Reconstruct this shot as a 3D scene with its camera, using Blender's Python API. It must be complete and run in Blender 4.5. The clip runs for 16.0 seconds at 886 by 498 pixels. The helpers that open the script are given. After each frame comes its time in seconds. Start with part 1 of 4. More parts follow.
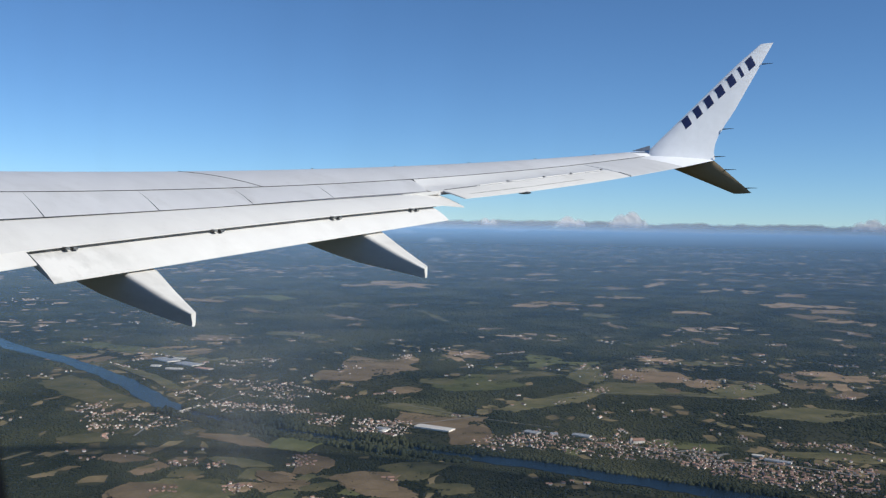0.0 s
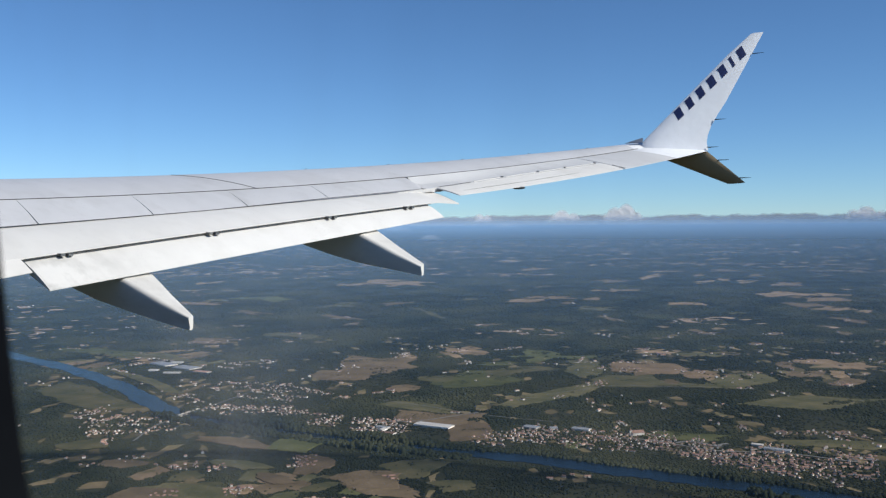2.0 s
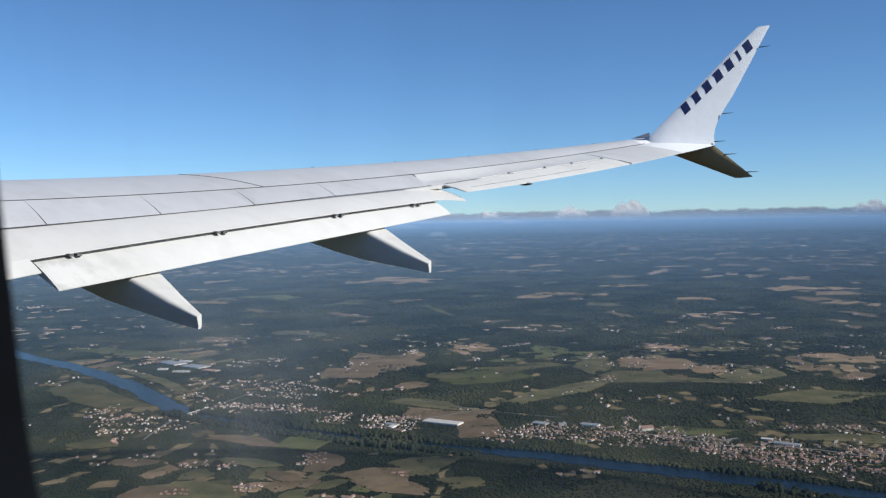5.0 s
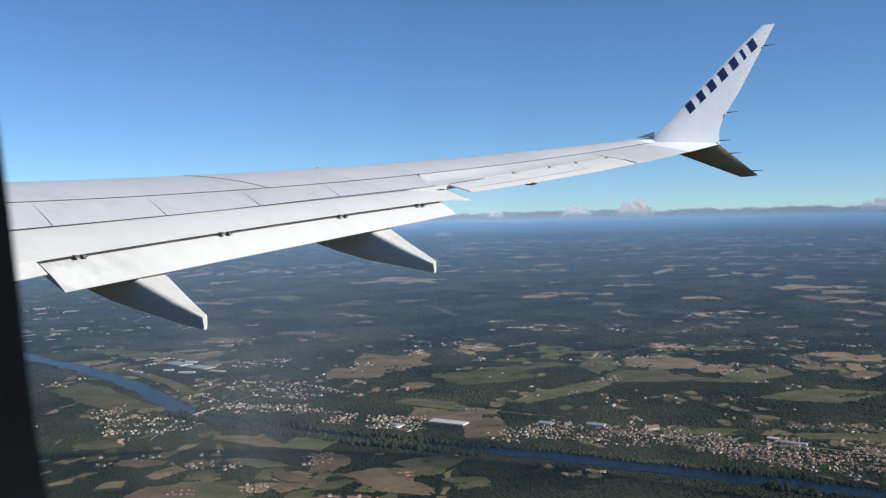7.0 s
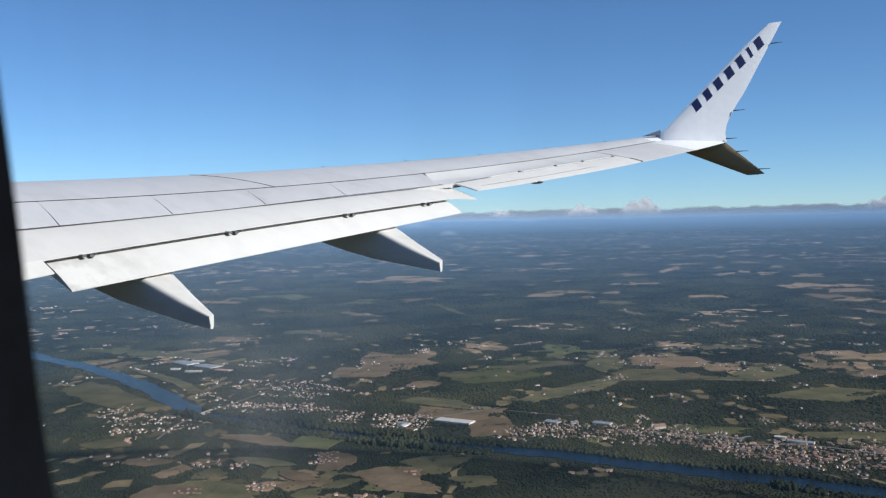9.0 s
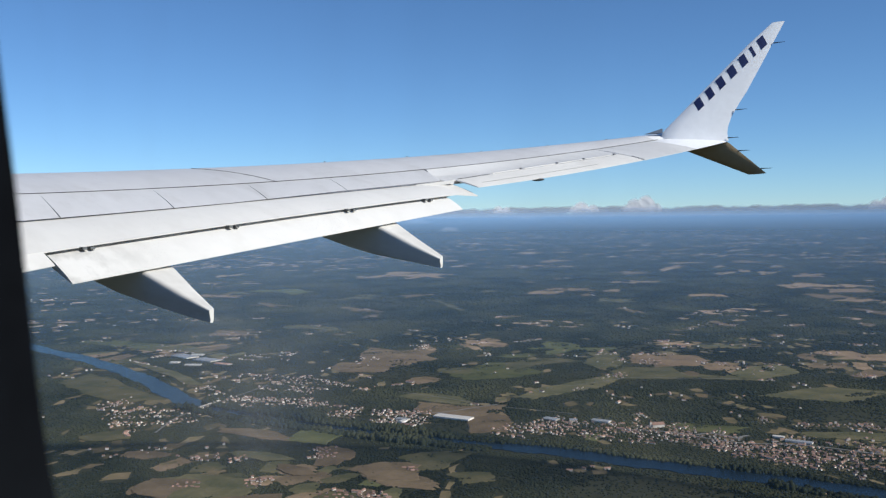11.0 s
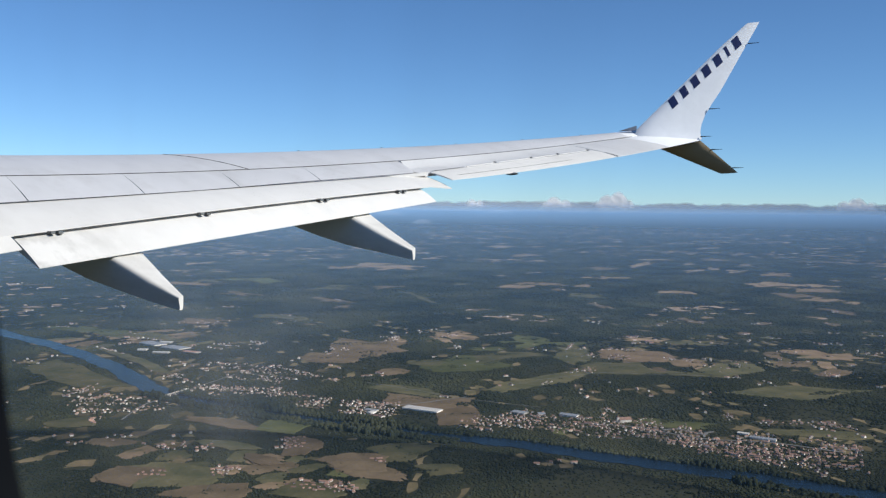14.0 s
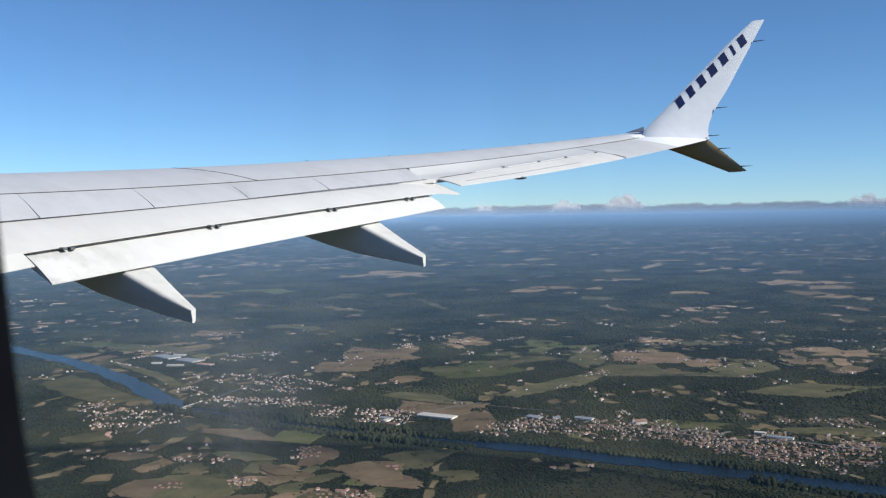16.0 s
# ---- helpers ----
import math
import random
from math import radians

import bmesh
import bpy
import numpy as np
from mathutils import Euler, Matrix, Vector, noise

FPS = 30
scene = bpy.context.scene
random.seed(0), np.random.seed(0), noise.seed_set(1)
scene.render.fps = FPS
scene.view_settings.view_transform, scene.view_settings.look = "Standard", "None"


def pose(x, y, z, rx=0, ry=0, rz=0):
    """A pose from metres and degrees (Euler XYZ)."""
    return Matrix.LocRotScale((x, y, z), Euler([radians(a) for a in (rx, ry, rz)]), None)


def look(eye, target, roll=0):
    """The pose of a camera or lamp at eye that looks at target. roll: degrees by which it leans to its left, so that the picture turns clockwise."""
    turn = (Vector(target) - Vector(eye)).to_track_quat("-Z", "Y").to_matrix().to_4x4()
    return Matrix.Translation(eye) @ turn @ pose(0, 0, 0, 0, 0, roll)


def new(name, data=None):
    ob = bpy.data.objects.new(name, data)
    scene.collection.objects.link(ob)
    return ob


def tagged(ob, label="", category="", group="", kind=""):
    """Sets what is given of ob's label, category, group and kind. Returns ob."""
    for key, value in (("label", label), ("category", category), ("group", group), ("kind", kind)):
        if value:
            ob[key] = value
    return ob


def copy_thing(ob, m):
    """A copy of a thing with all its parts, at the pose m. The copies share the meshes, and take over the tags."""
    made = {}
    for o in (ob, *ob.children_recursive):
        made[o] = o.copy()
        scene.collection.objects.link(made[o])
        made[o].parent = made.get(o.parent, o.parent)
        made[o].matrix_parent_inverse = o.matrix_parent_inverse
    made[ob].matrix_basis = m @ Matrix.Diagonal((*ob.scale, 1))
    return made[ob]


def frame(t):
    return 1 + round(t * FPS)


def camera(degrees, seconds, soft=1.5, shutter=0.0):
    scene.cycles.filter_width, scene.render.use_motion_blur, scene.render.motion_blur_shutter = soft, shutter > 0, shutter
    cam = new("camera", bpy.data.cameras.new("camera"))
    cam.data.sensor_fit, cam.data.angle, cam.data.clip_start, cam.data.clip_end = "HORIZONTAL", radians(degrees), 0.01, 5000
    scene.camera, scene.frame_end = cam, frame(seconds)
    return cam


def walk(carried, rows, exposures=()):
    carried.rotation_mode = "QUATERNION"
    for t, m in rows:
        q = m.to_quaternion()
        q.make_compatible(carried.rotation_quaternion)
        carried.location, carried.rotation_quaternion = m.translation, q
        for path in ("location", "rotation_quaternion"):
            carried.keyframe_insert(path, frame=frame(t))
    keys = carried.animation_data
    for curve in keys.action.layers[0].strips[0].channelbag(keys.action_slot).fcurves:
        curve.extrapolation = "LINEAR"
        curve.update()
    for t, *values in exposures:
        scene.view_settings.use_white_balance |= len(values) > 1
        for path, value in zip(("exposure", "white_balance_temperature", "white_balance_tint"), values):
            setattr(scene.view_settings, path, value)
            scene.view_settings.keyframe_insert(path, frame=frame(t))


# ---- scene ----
# the phone is held at a cabin window behind the wing; x runs out along the wing, y ahead, z up from the eye
cam = camera(51.31, 16.0, soft=1.32)
cam.data.dof.use_dof, cam.data.dof.focus_distance, cam.data.dof.aperture_fstop = True, 16.0, 11.0  # sharp far off, the near window frame soft
PATH = [
    (0, 1.5506, -0.0107, 0.0000, -53.731, -1.291, -1.109),
    (0.5, 1.5502, -0.0048, 0.0000, -53.671, -1.447, -0.476),
    (1, 1.5504, -0.0034, 0.0003, -53.793, -1.521, -0.289),
    (1.5, 1.5509, -0.0022, 0.0003, -53.959, -1.507, -0.196),
    (2, 1.5490, 0.0008, -0.0003, -54.072, -1.466, 0.308),
    (2.5, 1.5503, 0.0006, 0.0001, -53.879, -1.272, 0.354),
    (3, 1.5507, 0.0002, 0.0000, -53.792, -1.027, 0.488),
    (3.5, 1.5493, -0.0035, -0.0004, -53.732, -1.136, 0.960),
    (4, 1.5491, -0.0028, -0.0002, -53.619, -1.328, 0.909),
    (6.5, 1.5493, 0.0015, -0.0002, -53.577, -1.869, 0.985),
    (7, 1.5479, -0.0017, -0.0002, -53.323, -1.645, 1.041),
    (7.5, 1.5482, 0.0014, 0.0000, -53.163, -1.345, 1.161),
    (8, 1.5489, 0.0024, -0.0001, -53.117, -1.362, 1.229),
    (8.5, 1.5477, -0.0024, -0.0003, -53.017, -1.473, 1.233),
    (9, 1.5498, 0.0021, 0.0004, -52.955, -1.711, 1.139),
    (11.5, 1.5479, -0.0011, 0.0003, -52.998, -1.958, 0.377),
    (12, 1.5476, 0.0009, 0.0002, -53.210, -2.082, 0.203),
    (12.5, 1.5497, 0.0114, -0.0001, -53.591, -2.472, -0.055),
    (13, 1.5494, 0.0141, 0.0001, -54.079, -2.790, -0.433),
    (13.5, 1.5518, 0.0114, 0.0004, -54.442, -2.767, -0.981),
    (14, 1.5525, 0.0076, 0.0003, -54.572, -2.425, -0.735),
    (14.5, 1.5504, 0.0020, 0.0001, -54.533, -2.026, -0.115),
    (15, 1.5507, 0.0030, 0.0000, -54.381, -1.948, 0.051),
    (15.5, 1.5519, 0.0001, 0.0004, -54.198, -1.825, 0.340),
    (16, 1.5492, 0.0006, -0.0002, -53.979, -2.036, 0.767),
]
walk(cam, [(t, pose(x, y, z, 90 + tilt, lean, turn)) for t, x, y, z, turn, tilt, lean in PATH],
     exposures=[(0.0, -0.09, 5800, 7), (4.0, -0.08, 5800, 7), (7.0, -0.04, 5800, 7), (12.5, -0.04, 5800, 7), (14.0, 0.0, 5800, 7), (16.0, 0.02, 5800, 7)])

# ---- light ----
SUN_DIR = Vector((0.09, -0.80, 0.60)).normalized()
world = bpy.data.worlds.new("sky")
scene.world = world
world.use_nodes = True
wn = world.node_tree
sky = wn.nodes.new("ShaderNodeTexSky")
sky.sky_type, sky.sun_disc = "NISHITA", False
sky.sun_elevation = math.asin(SUN_DIR.z)
sky.sun_rotation = math.atan2(SUN_DIR.x, SUN_DIR.y)
sky.altitude, sky.air_density, sky.dust_density, sky.ozone_density = 3000, 1.0, 0.25, 3.0
tint = wn.nodes.new("ShaderNodeMix")
tint.data_type, tint.blend_type = "RGBA", "MULTIPLY"
tint.inputs[0].default_value, tint.inputs[7].default_value = 1.0, (0.825, 0.96, 1.05, 1)
wn.links.new(sky.outputs[0], tint.inputs[6])
wn.links.new(tint.outputs[2], wn.nodes["Background"].inputs[0])
wn.nodes["Background"].inputs[1].default_value = 0.102
sun_data = bpy.data.lights.new("sun", "SUN")
sun_data.energy, sun_data.angle, sun_data.color = 5.2, radians(0.53), (1.0, 0.90, 0.75)
sun = new("sun", sun_data)
sun.matrix_world = look(SUN_DIR * 100, (0, 0, 0))

# ---- materials ----


def ramp(nt, fac, stops):
    r = nt.nodes.new("ShaderNodeValToRGB")
    el = r.color_ramp.elements
    while len(el) < len(stops):
        el.new(0.5)
    for e, (at, col) in zip(el, stops):
        e.position, e.color = at, (*col, 1)
    nt.links.new(fac, r.inputs[0])
    return r.outputs[0]


def noise_tex(nt, coord, scale, detail=4.0, rough=0.55, stretch=None):
    if stretch:
        m = nt.nodes.new("ShaderNodeMapping")
        m.inputs["Scale"].default_value = stretch
        nt.links.new(coord, m.inputs[0])
        coord = m.outputs[0]
    n = nt.nodes.new("ShaderNodeTexNoise")
    n.inputs["Scale"].default_value, n.inputs["Detail"].default_value = scale, detail
    n.inputs["Roughness"].default_value = rough
    nt.links.new(coord, n.inputs["Vector"])
    return n.outputs["Fac"]


def mixed(nt, fac, a, b, blend="MIX"):
    m = nt.nodes.new("ShaderNodeMix")
    m.data_type, m.blend_type = "RGBA", blend
    for socket, value in ((m.inputs[0], fac), (m.inputs[6], a), (m.inputs[7], b)):
        if isinstance(value, (int, float)):
            socket.default_value = value
        elif isinstance(value, tuple):
            socket.default_value = (*value, 1)
        else:
            nt.links.new(value, socket)
    return m.outputs[2]


def surface(name, low, high, rough=0.5, metal=0.0, scale=4.0, fine=40.0, bump=0.0, spread=0.0, island=False, stretch=None, spec=0.5, grit=0.35, stain=0.0):
    """Two-scale coloured surface: low to high by broad noise, finer grain on top, optional difference from piece to piece."""
    m = bpy.data.materials.new(name)
    m.use_nodes = True
    nt = m.node_tree
    b = nt.nodes["Principled BSDF"]
    co = nt.nodes.new("ShaderNodeTexCoord").outputs["Object"]
    broad = noise_tex(nt, co, scale, stretch=stretch)
    grain = noise_tex(nt, co, fine, 3.0, 0.6, stretch)
    col = ramp(nt, broad, [(0.32, low), (0.68, high)])
    col = mixed(nt, grit, col, ramp(nt, grain, [(0.3, (0.62, 0.62, 0.62)), (0.7, (1.25, 1.25, 1.25))]), "MULTIPLY")
    if stain:
        spots_ = noise_tex(nt, co, 2.7, 7.0, 0.68, (1.0, 0.35, 1.0))
        col = mixed(nt, stain, col, ramp(nt, spots_, [(0.50, (1, 1, 1)), (0.72, (0.50, 0.47, 0.42))]), "MULTIPLY")
    if spread:
        if island:
            rnd = nt.nodes.new("ShaderNodeNewGeometry").outputs["Random Per Island"]
        else:
            rnd = nt.nodes.new("ShaderNodeObjectInfo").outputs["Random"]
        col = mixed(nt, 1.0, col, ramp(nt, rnd, [(0.0, (1 - spread,) * 3), (1.0, (1 + spread,) * 3)]), "MULTIPLY")
    nt.links.new(col, b.inputs["Base Color"])
    b.inputs["Specular IOR Level"].default_value = spec
    b.inputs["Roughness"].default_value, b.inputs["Metallic"].default_value = rough, metal
    if bump:
        bn = nt.nodes.new("ShaderNodeBump")
        bn.inputs["Strength"].default_value, bn.inputs["Distance"].default_value = 1.0, bump
        nt.links.new(grain, bn.inputs["Height"])
        nt.links.new(bn.outputs[0], b.inputs["Normal"])
    return m


STREAM = (0.6, 0.12, 0.6)  # streaks run with the airflow
M_WING = surface("grey_wing_paint", (0.525, 0.52, 0.53), (0.57, 0.565, 0.575), 0.42, 0.0, 1.3, 9, stretch=STREAM, grit=0.10, stain=0.28)
M_FLAP = surface("pale_flap_paint", (0.69, 0.665, 0.625), (0.75, 0.725, 0.685), 0.40, 0.0, 1.6, 10, stretch=STREAM, grit=0.08, stain=0.16)
M_TRAIL = surface("rear_panel_paint", (0.58, 0.57, 0.565), (0.63, 0.62, 0.61), 0.42, 0.0, 1.3, 9, stretch=STREAM, grit=0.10, stain=0.24)
M_AFT = surface("stained_flap_paint", (0.69, 0.665, 0.625), (0.75, 0.725, 0.685), 0.40, 0.0, 1.6, 10, stretch=STREAM, grit=0.08, stain=0.16)
nt = M_AFT.node_tree
paint = nt.nodes["Principled BSDF"].inputs["Base Color"]
co = nt.nodes["Texture Coordinate"].outputs["Object"]
along_span = nt.nodes.new("ShaderNodeSeparateXYZ")
nt.links.new(co, along_span.inputs[0])
soot = nt.nodes.new("ShaderNodeMapRange")  # grime gathers at the inner end of the flap
soot.inputs["From Min"].default_value, soot.inputs["From Max"].default_value = 7.7, 6.6
nt.links.new(along_span.outputs["X"], soot.inputs["Value"])
grime = ramp(nt, noise_tex(nt, co, 3.2, 5.0, 0.6, (1.6, 0.8, 1.0)), [(0.44, (0, 0, 0)), (0.66, (0.42, 0.42, 0.42))])
amount = nt.nodes.new("ShaderNodeMath")
amount.operation = "MULTIPLY"
nt.links.new(soot.outputs[0], amount.inputs[0])
nt.links.new(grime, amount.inputs[1])
nt.links.new(mixed(nt, amount.outputs[0], paint.links[0].from_socket, (0.20, 0.19, 0.165)), paint)
M_WHITE = surface("white_gloss_paint", (0.80, 0.80, 0.82), (0.86, 0.86, 0.87), 0.3, 0.0, 1.2, 8, grit=0.10)
M_FAIR = surface("fairing_paint", (0.72, 0.69, 0.635), (0.78, 0.75, 0.695), 0.4, 0.0, 2.0, 12, stretch=STREAM, grit=0.10, stain=0.35)
M_GAP = surface("dark_gap", (0.02, 0.02, 0.022), (0.035, 0.035, 0.035), 0.7, 0.0, 4, 30)
# brown base colour carries the strake's shade and the ground's reflection
M_UNDER = surface("strake_shade_tint", (0.42, 0.31, 0.18), (0.52, 0.39, 0.24), 0.5, 0.0, 1.5, 9, grit=0.1)
M_METAL = surface("worn_metal", (0.15, 0.15, 0.15), (0.34, 0.33, 0.30), 0.45, 0.7, 14, 60)
M_NAVY = surface("navy_decal", (0.012, 0.018, 0.075), (0.016, 0.024, 0.09), 0.4, 0.0, 4, 30)
M_LENS = surface("dark_lens", (0.05, 0.065, 0.10), (0.08, 0.10, 0.14), 0.30, 0.0, 4, 30)
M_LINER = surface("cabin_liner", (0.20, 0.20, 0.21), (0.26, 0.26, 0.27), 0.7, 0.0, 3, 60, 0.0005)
M_SEAL = surface("window_seal", (0.003, 0.0035, 0.005), (0.006, 0.007, 0.009), 0.95, 0.0, 8, 60, spec=0.03)
# out of view; kept dark to cut bounce light onto wing and fairings
M_SKIN = surface("low_bounce_skin", (0.075, 0.075, 0.08), (0.09, 0.09, 0.095), 0.35, 0.0, 1.0, 8, grit=0.10)

M_GROUND = surface("forest_floor", (0.024, 0.026, 0.015), (0.049, 0.048, 0.027), 0.95, 0.0, 0.012, 0.15, 0.1, spec=0.05)
M_TREES = surface("tree_crowns", (0.0195, 0.0240, 0.0150), (0.041, 0.046, 0.0285), 0.9, 0.0, 0.035, 1.2, 0.03, 0.06, True, spec=0.05)
nt = M_TREES.node_tree  # stands of darker and paler wood
shade = nt.nodes["Principled BSDF"].inputs["Base Color"]
stands = ramp(nt, noise_tex(nt, nt.nodes["Texture Coordinate"].outputs["Object"], 0.026, 5.0, 0.62), [(0.40, (0.62, 0.65, 0.70)), (0.50, (1.0, 1.0, 1.0)), (0.60, (1.62, 1.44, 1.22))])
nt.links.new(mixed(nt, 1.0, shade.links[0].from_socket, stands, "MULTIPLY"), shade)
M_FIELD = [
    surface("straw_field", (0.160, 0.114, 0.066), (0.285, 0.200, 0.120), 0.95, 0.0, 0.12, 1.1, 0.02, 0.18, spec=0.05),
    surface("olive_pasture", (0.062, 0.064, 0.031), (0.135, 0.114, 0.058), 0.95, 0.0, 0.12, 1.0, 0.02, 0.18, spec=0.05),
    surface("green_meadow", (0.064, 0.070, 0.028), (0.120, 0.116, 0.049), 0.95, 0.0, 0.10, 1.0, 0.02, 0.15, spec=0.05),
    surface("ploughed_field", (0.098, 0.073, 0.043), (0.178, 0.128, 0.076), 0.95, 0.0, 0.12, 1.2, 0.02, 0.15, spec=0.05),
]
M_CLEARING = surface("rough_grass", (0.072, 0.068, 0.033), (0.215, 0.155, 0.084), 0.95, 0.0, 0.12, 1.0, 0.02, 0.35, True, spec=0.05)
M_FAR_FIELD = surface("far_fields", (0.18, 0.13, 0.085), (0.35, 0.25, 0.168), 0.95, 0.0, 0.01, 0.3, 0.0, 0.4, True, spec=0.05)
M_WATER = surface("river_water", (0.006, 0.012, 0.020), (0.010, 0.018, 0.028), 0.22, 0.0, 0.1, 1.5, 0.12, spec=0.06)
M_WATER.node_tree.nodes["Principled BSDF"].inputs["IOR"].default_value = 1.33
M_ROAD = surface("pale_road", (0.12, 0.11, 0.095), (0.19, 0.175, 0.15), 0.9, 0.0, 0.2, 3.0)
M_WALL = surface("rendered_walls", (0.36, 0.30, 0.24), (0.84, 0.77, 0.68), 0.9, 0.0, 0.4, 4, 0.0, 0.5)
M_ROOF = surface("clay_roofs", (0.13, 0.080, 0.062), (0.37, 0.215, 0.148), 0.9, 0.0, 0.3, 5, 0.0, 0.5)
M_WALLS = surface("village_walls", (0.36, 0.30, 0.24), (0.84, 0.77, 0.68), 0.9, 0.0, 0.4, 4, 0.0, 0.5, True)
M_ROOFS = surface("village_roofs", (0.13, 0.080, 0.062), (0.37, 0.215, 0.148), 0.9, 0.0, 0.3, 5, 0.0, 0.5, True)
M_SHED = surface("sheet_metal_roof", (0.46, 0.42, 0.365), (0.56, 0.51, 0.45), 0.6, 0.0, 0.3, 4)
M_SHED_GREY = surface("grey_sheet_roof", (0.20, 0.20, 0.205), (0.30, 0.30, 0.30), 0.6, 0.0, 0.3, 4)



def vapour(name, colour, strength, scale, low, high, fade=False, stretch=None):
    """A thin translucent layer: clear where the noise is low, scattering light where it is high."""
    m = bpy.data.materials.new(name)
    m.use_nodes = True
    nt = m.node_tree
    nt.nodes.remove(nt.nodes["Principled BSDF"])
    tc = nt.nodes.new("ShaderNodeTexCoord")
    clear, dif, trl = nt.nodes.new("ShaderNodeBsdfTransparent"), nt.nodes.new("ShaderNodeBsdfDiffuse"), nt.nodes.new("ShaderNodeBsdfTranslucent")
    dif.inputs[0].default_value = trl.inputs[0].default_value = (*colour, 1)
    half, mix = nt.nodes.new("ShaderNodeMixShader"), nt.nodes.new("ShaderNodeMixShader")
    nt.links.new(dif.outputs[0], half.inputs[1])
    nt.links.new(trl.outputs[0], half.inputs[2])
    grey = ramp(nt, noise_tex(nt, tc.outputs["Object"], scale, 6.0, 0.6, stretch), [(low, (0, 0, 0)), (high, (1, 1, 1))])
    fac = nt.nodes.new("ShaderNodeMath")
    fac.operation = "MULTIPLY"
    fac.inputs[1].default_value = strength
    nt.links.new(grey, fac.inputs[0])
    out = fac.outputs[0]
    if fade:
        g = nt.nodes.new("ShaderNodeTexGradient")
        g.gradient_type = "QUADRATIC_SPHERE"
        nt.links.new(tc.outputs["Object"], g.inputs[0])
        f2 = nt.nodes.new("ShaderNodeMath")
        f2.operation = "MULTIPLY"
        nt.links.new(out, f2.inputs[0])
        nt.links.new(ramp(nt, g.outputs[0], [(0.0, (0, 0, 0)), (0.5, (1, 1, 1))]), f2.inputs[1])
        out = f2.outputs[0]
    nt.links.new(out, mix.inputs[0])
    nt.links.new(clear.outputs[0], mix.inputs[1])
    nt.links.new(half.outputs[0], mix.inputs[2])
    nt.links.new(mix.outputs[0], nt.nodes["Material Output"].inputs[0])
    return m


# tint of the sheet that stands in for distance haze
M_HAZE = vapour("haze_sheet", (0.31, 0.51, 0.80), 1.0, 0.02, 0.0, 0.30)
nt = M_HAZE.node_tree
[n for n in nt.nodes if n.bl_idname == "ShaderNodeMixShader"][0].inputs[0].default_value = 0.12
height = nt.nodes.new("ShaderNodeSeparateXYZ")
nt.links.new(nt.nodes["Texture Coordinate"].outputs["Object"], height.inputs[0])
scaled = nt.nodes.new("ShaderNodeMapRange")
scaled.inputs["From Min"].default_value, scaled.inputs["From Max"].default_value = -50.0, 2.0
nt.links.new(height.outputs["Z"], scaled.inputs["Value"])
# density by height paints in distance haze: thin below, thickest at the level of the horizon, thinning out again above
# it
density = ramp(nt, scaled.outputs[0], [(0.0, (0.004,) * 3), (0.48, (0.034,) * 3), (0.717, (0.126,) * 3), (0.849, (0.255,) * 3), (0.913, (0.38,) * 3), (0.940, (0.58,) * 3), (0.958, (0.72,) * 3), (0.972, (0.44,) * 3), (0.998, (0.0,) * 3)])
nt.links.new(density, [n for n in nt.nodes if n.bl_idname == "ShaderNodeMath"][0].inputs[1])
M_WISP = vapour("low_cloud", (0.9, 0.87, 0.84), 0.15, 1.5, 0.30, 0.80, True)


def soft_edged(name, colour, strength, scale, up):
    """Cloud that thins out towards its crest, its foot and its two ends, with a ragged edge."""
    m = vapour(name, colour, strength, scale, 0.05, 0.40)
    nt = m.node_tree
    [n for n in nt.nodes if n.bl_idname == "ShaderNodeMixShader"][0].inputs[0].default_value = 0.4
    uv = nt.nodes.new("ShaderNodeSeparateXYZ")
    nt.links.new(nt.nodes["Texture Coordinate"].outputs["UV"], uv.inputs[0])
    ragged = noise_tex(nt, nt.nodes["Texture Coordinate"].outputs["Object"], 0.05, 4.0, 0.6)
    lifted = nt.nodes.new("ShaderNodeMath")  # lifts and lowers the edge by the noise
    lifted.operation, lifted.inputs[1].default_value = "MULTIPLY_ADD", 0.40
    nt.links.new(ragged, lifted.inputs[0])
    nt.links.new(uv.outputs[1], lifted.inputs[2])
    out = [n for n in nt.nodes if n.bl_idname == "ShaderNodeMath"][0].outputs[0]
    fades = [ramp(nt, lifted.outputs[0], [(up, (1, 1, 1)), (1.0, (0, 0, 0))]),
             ramp(nt, uv.outputs[0], [(0.0, (0, 0, 0)), (1.0, (1, 1, 1))])]
    mix = [n for n in nt.nodes if n.bl_idname == "ShaderNodeMixShader" and n.inputs[0].is_linked][0]
    for f in fades:
        times = nt.nodes.new("ShaderNodeMath")
        times.operation = "MULTIPLY"
        nt.links.new(out, times.inputs[0])
        nt.links.new(f, times.inputs[1])
        out = times.outputs[0]
    nt.links.new(out, mix.inputs[0])
    return m


M_CLOUD = soft_edged("cumulus", (0.97, 0.93, 0.92), 0.92, 0.03, 0.42)
# greyer than the heads: the bank's shade and haze are in this colour
M_BANK_SHADED = soft_edged("cloud_bank", (0.50, 0.49, 0.52), 0.92, 0.02, 0.50)
M_PUFF = soft_edged("thin_puff", (0.80, 0.78, 0.80), 0.35, 0.05, 0.6)

# ---- mesh helpers ----


def part(name, bm, material, parent, label="", smooth=False):
    me = bpy.data.meshes.new(name)
    bmesh.ops.recalc_face_normals(bm, faces=bm.faces)
    bm.to_mesh(me)
    bm.free()
    me.materials.append(material)
    if smooth:
        me.polygons.foreach_set("use_smooth", [True] * len(me.polygons))
        me.set_sharp_from_angle(angle=radians(35))
    ob = new(name, me)
    ob.parent = parent
    return tagged(ob, label)


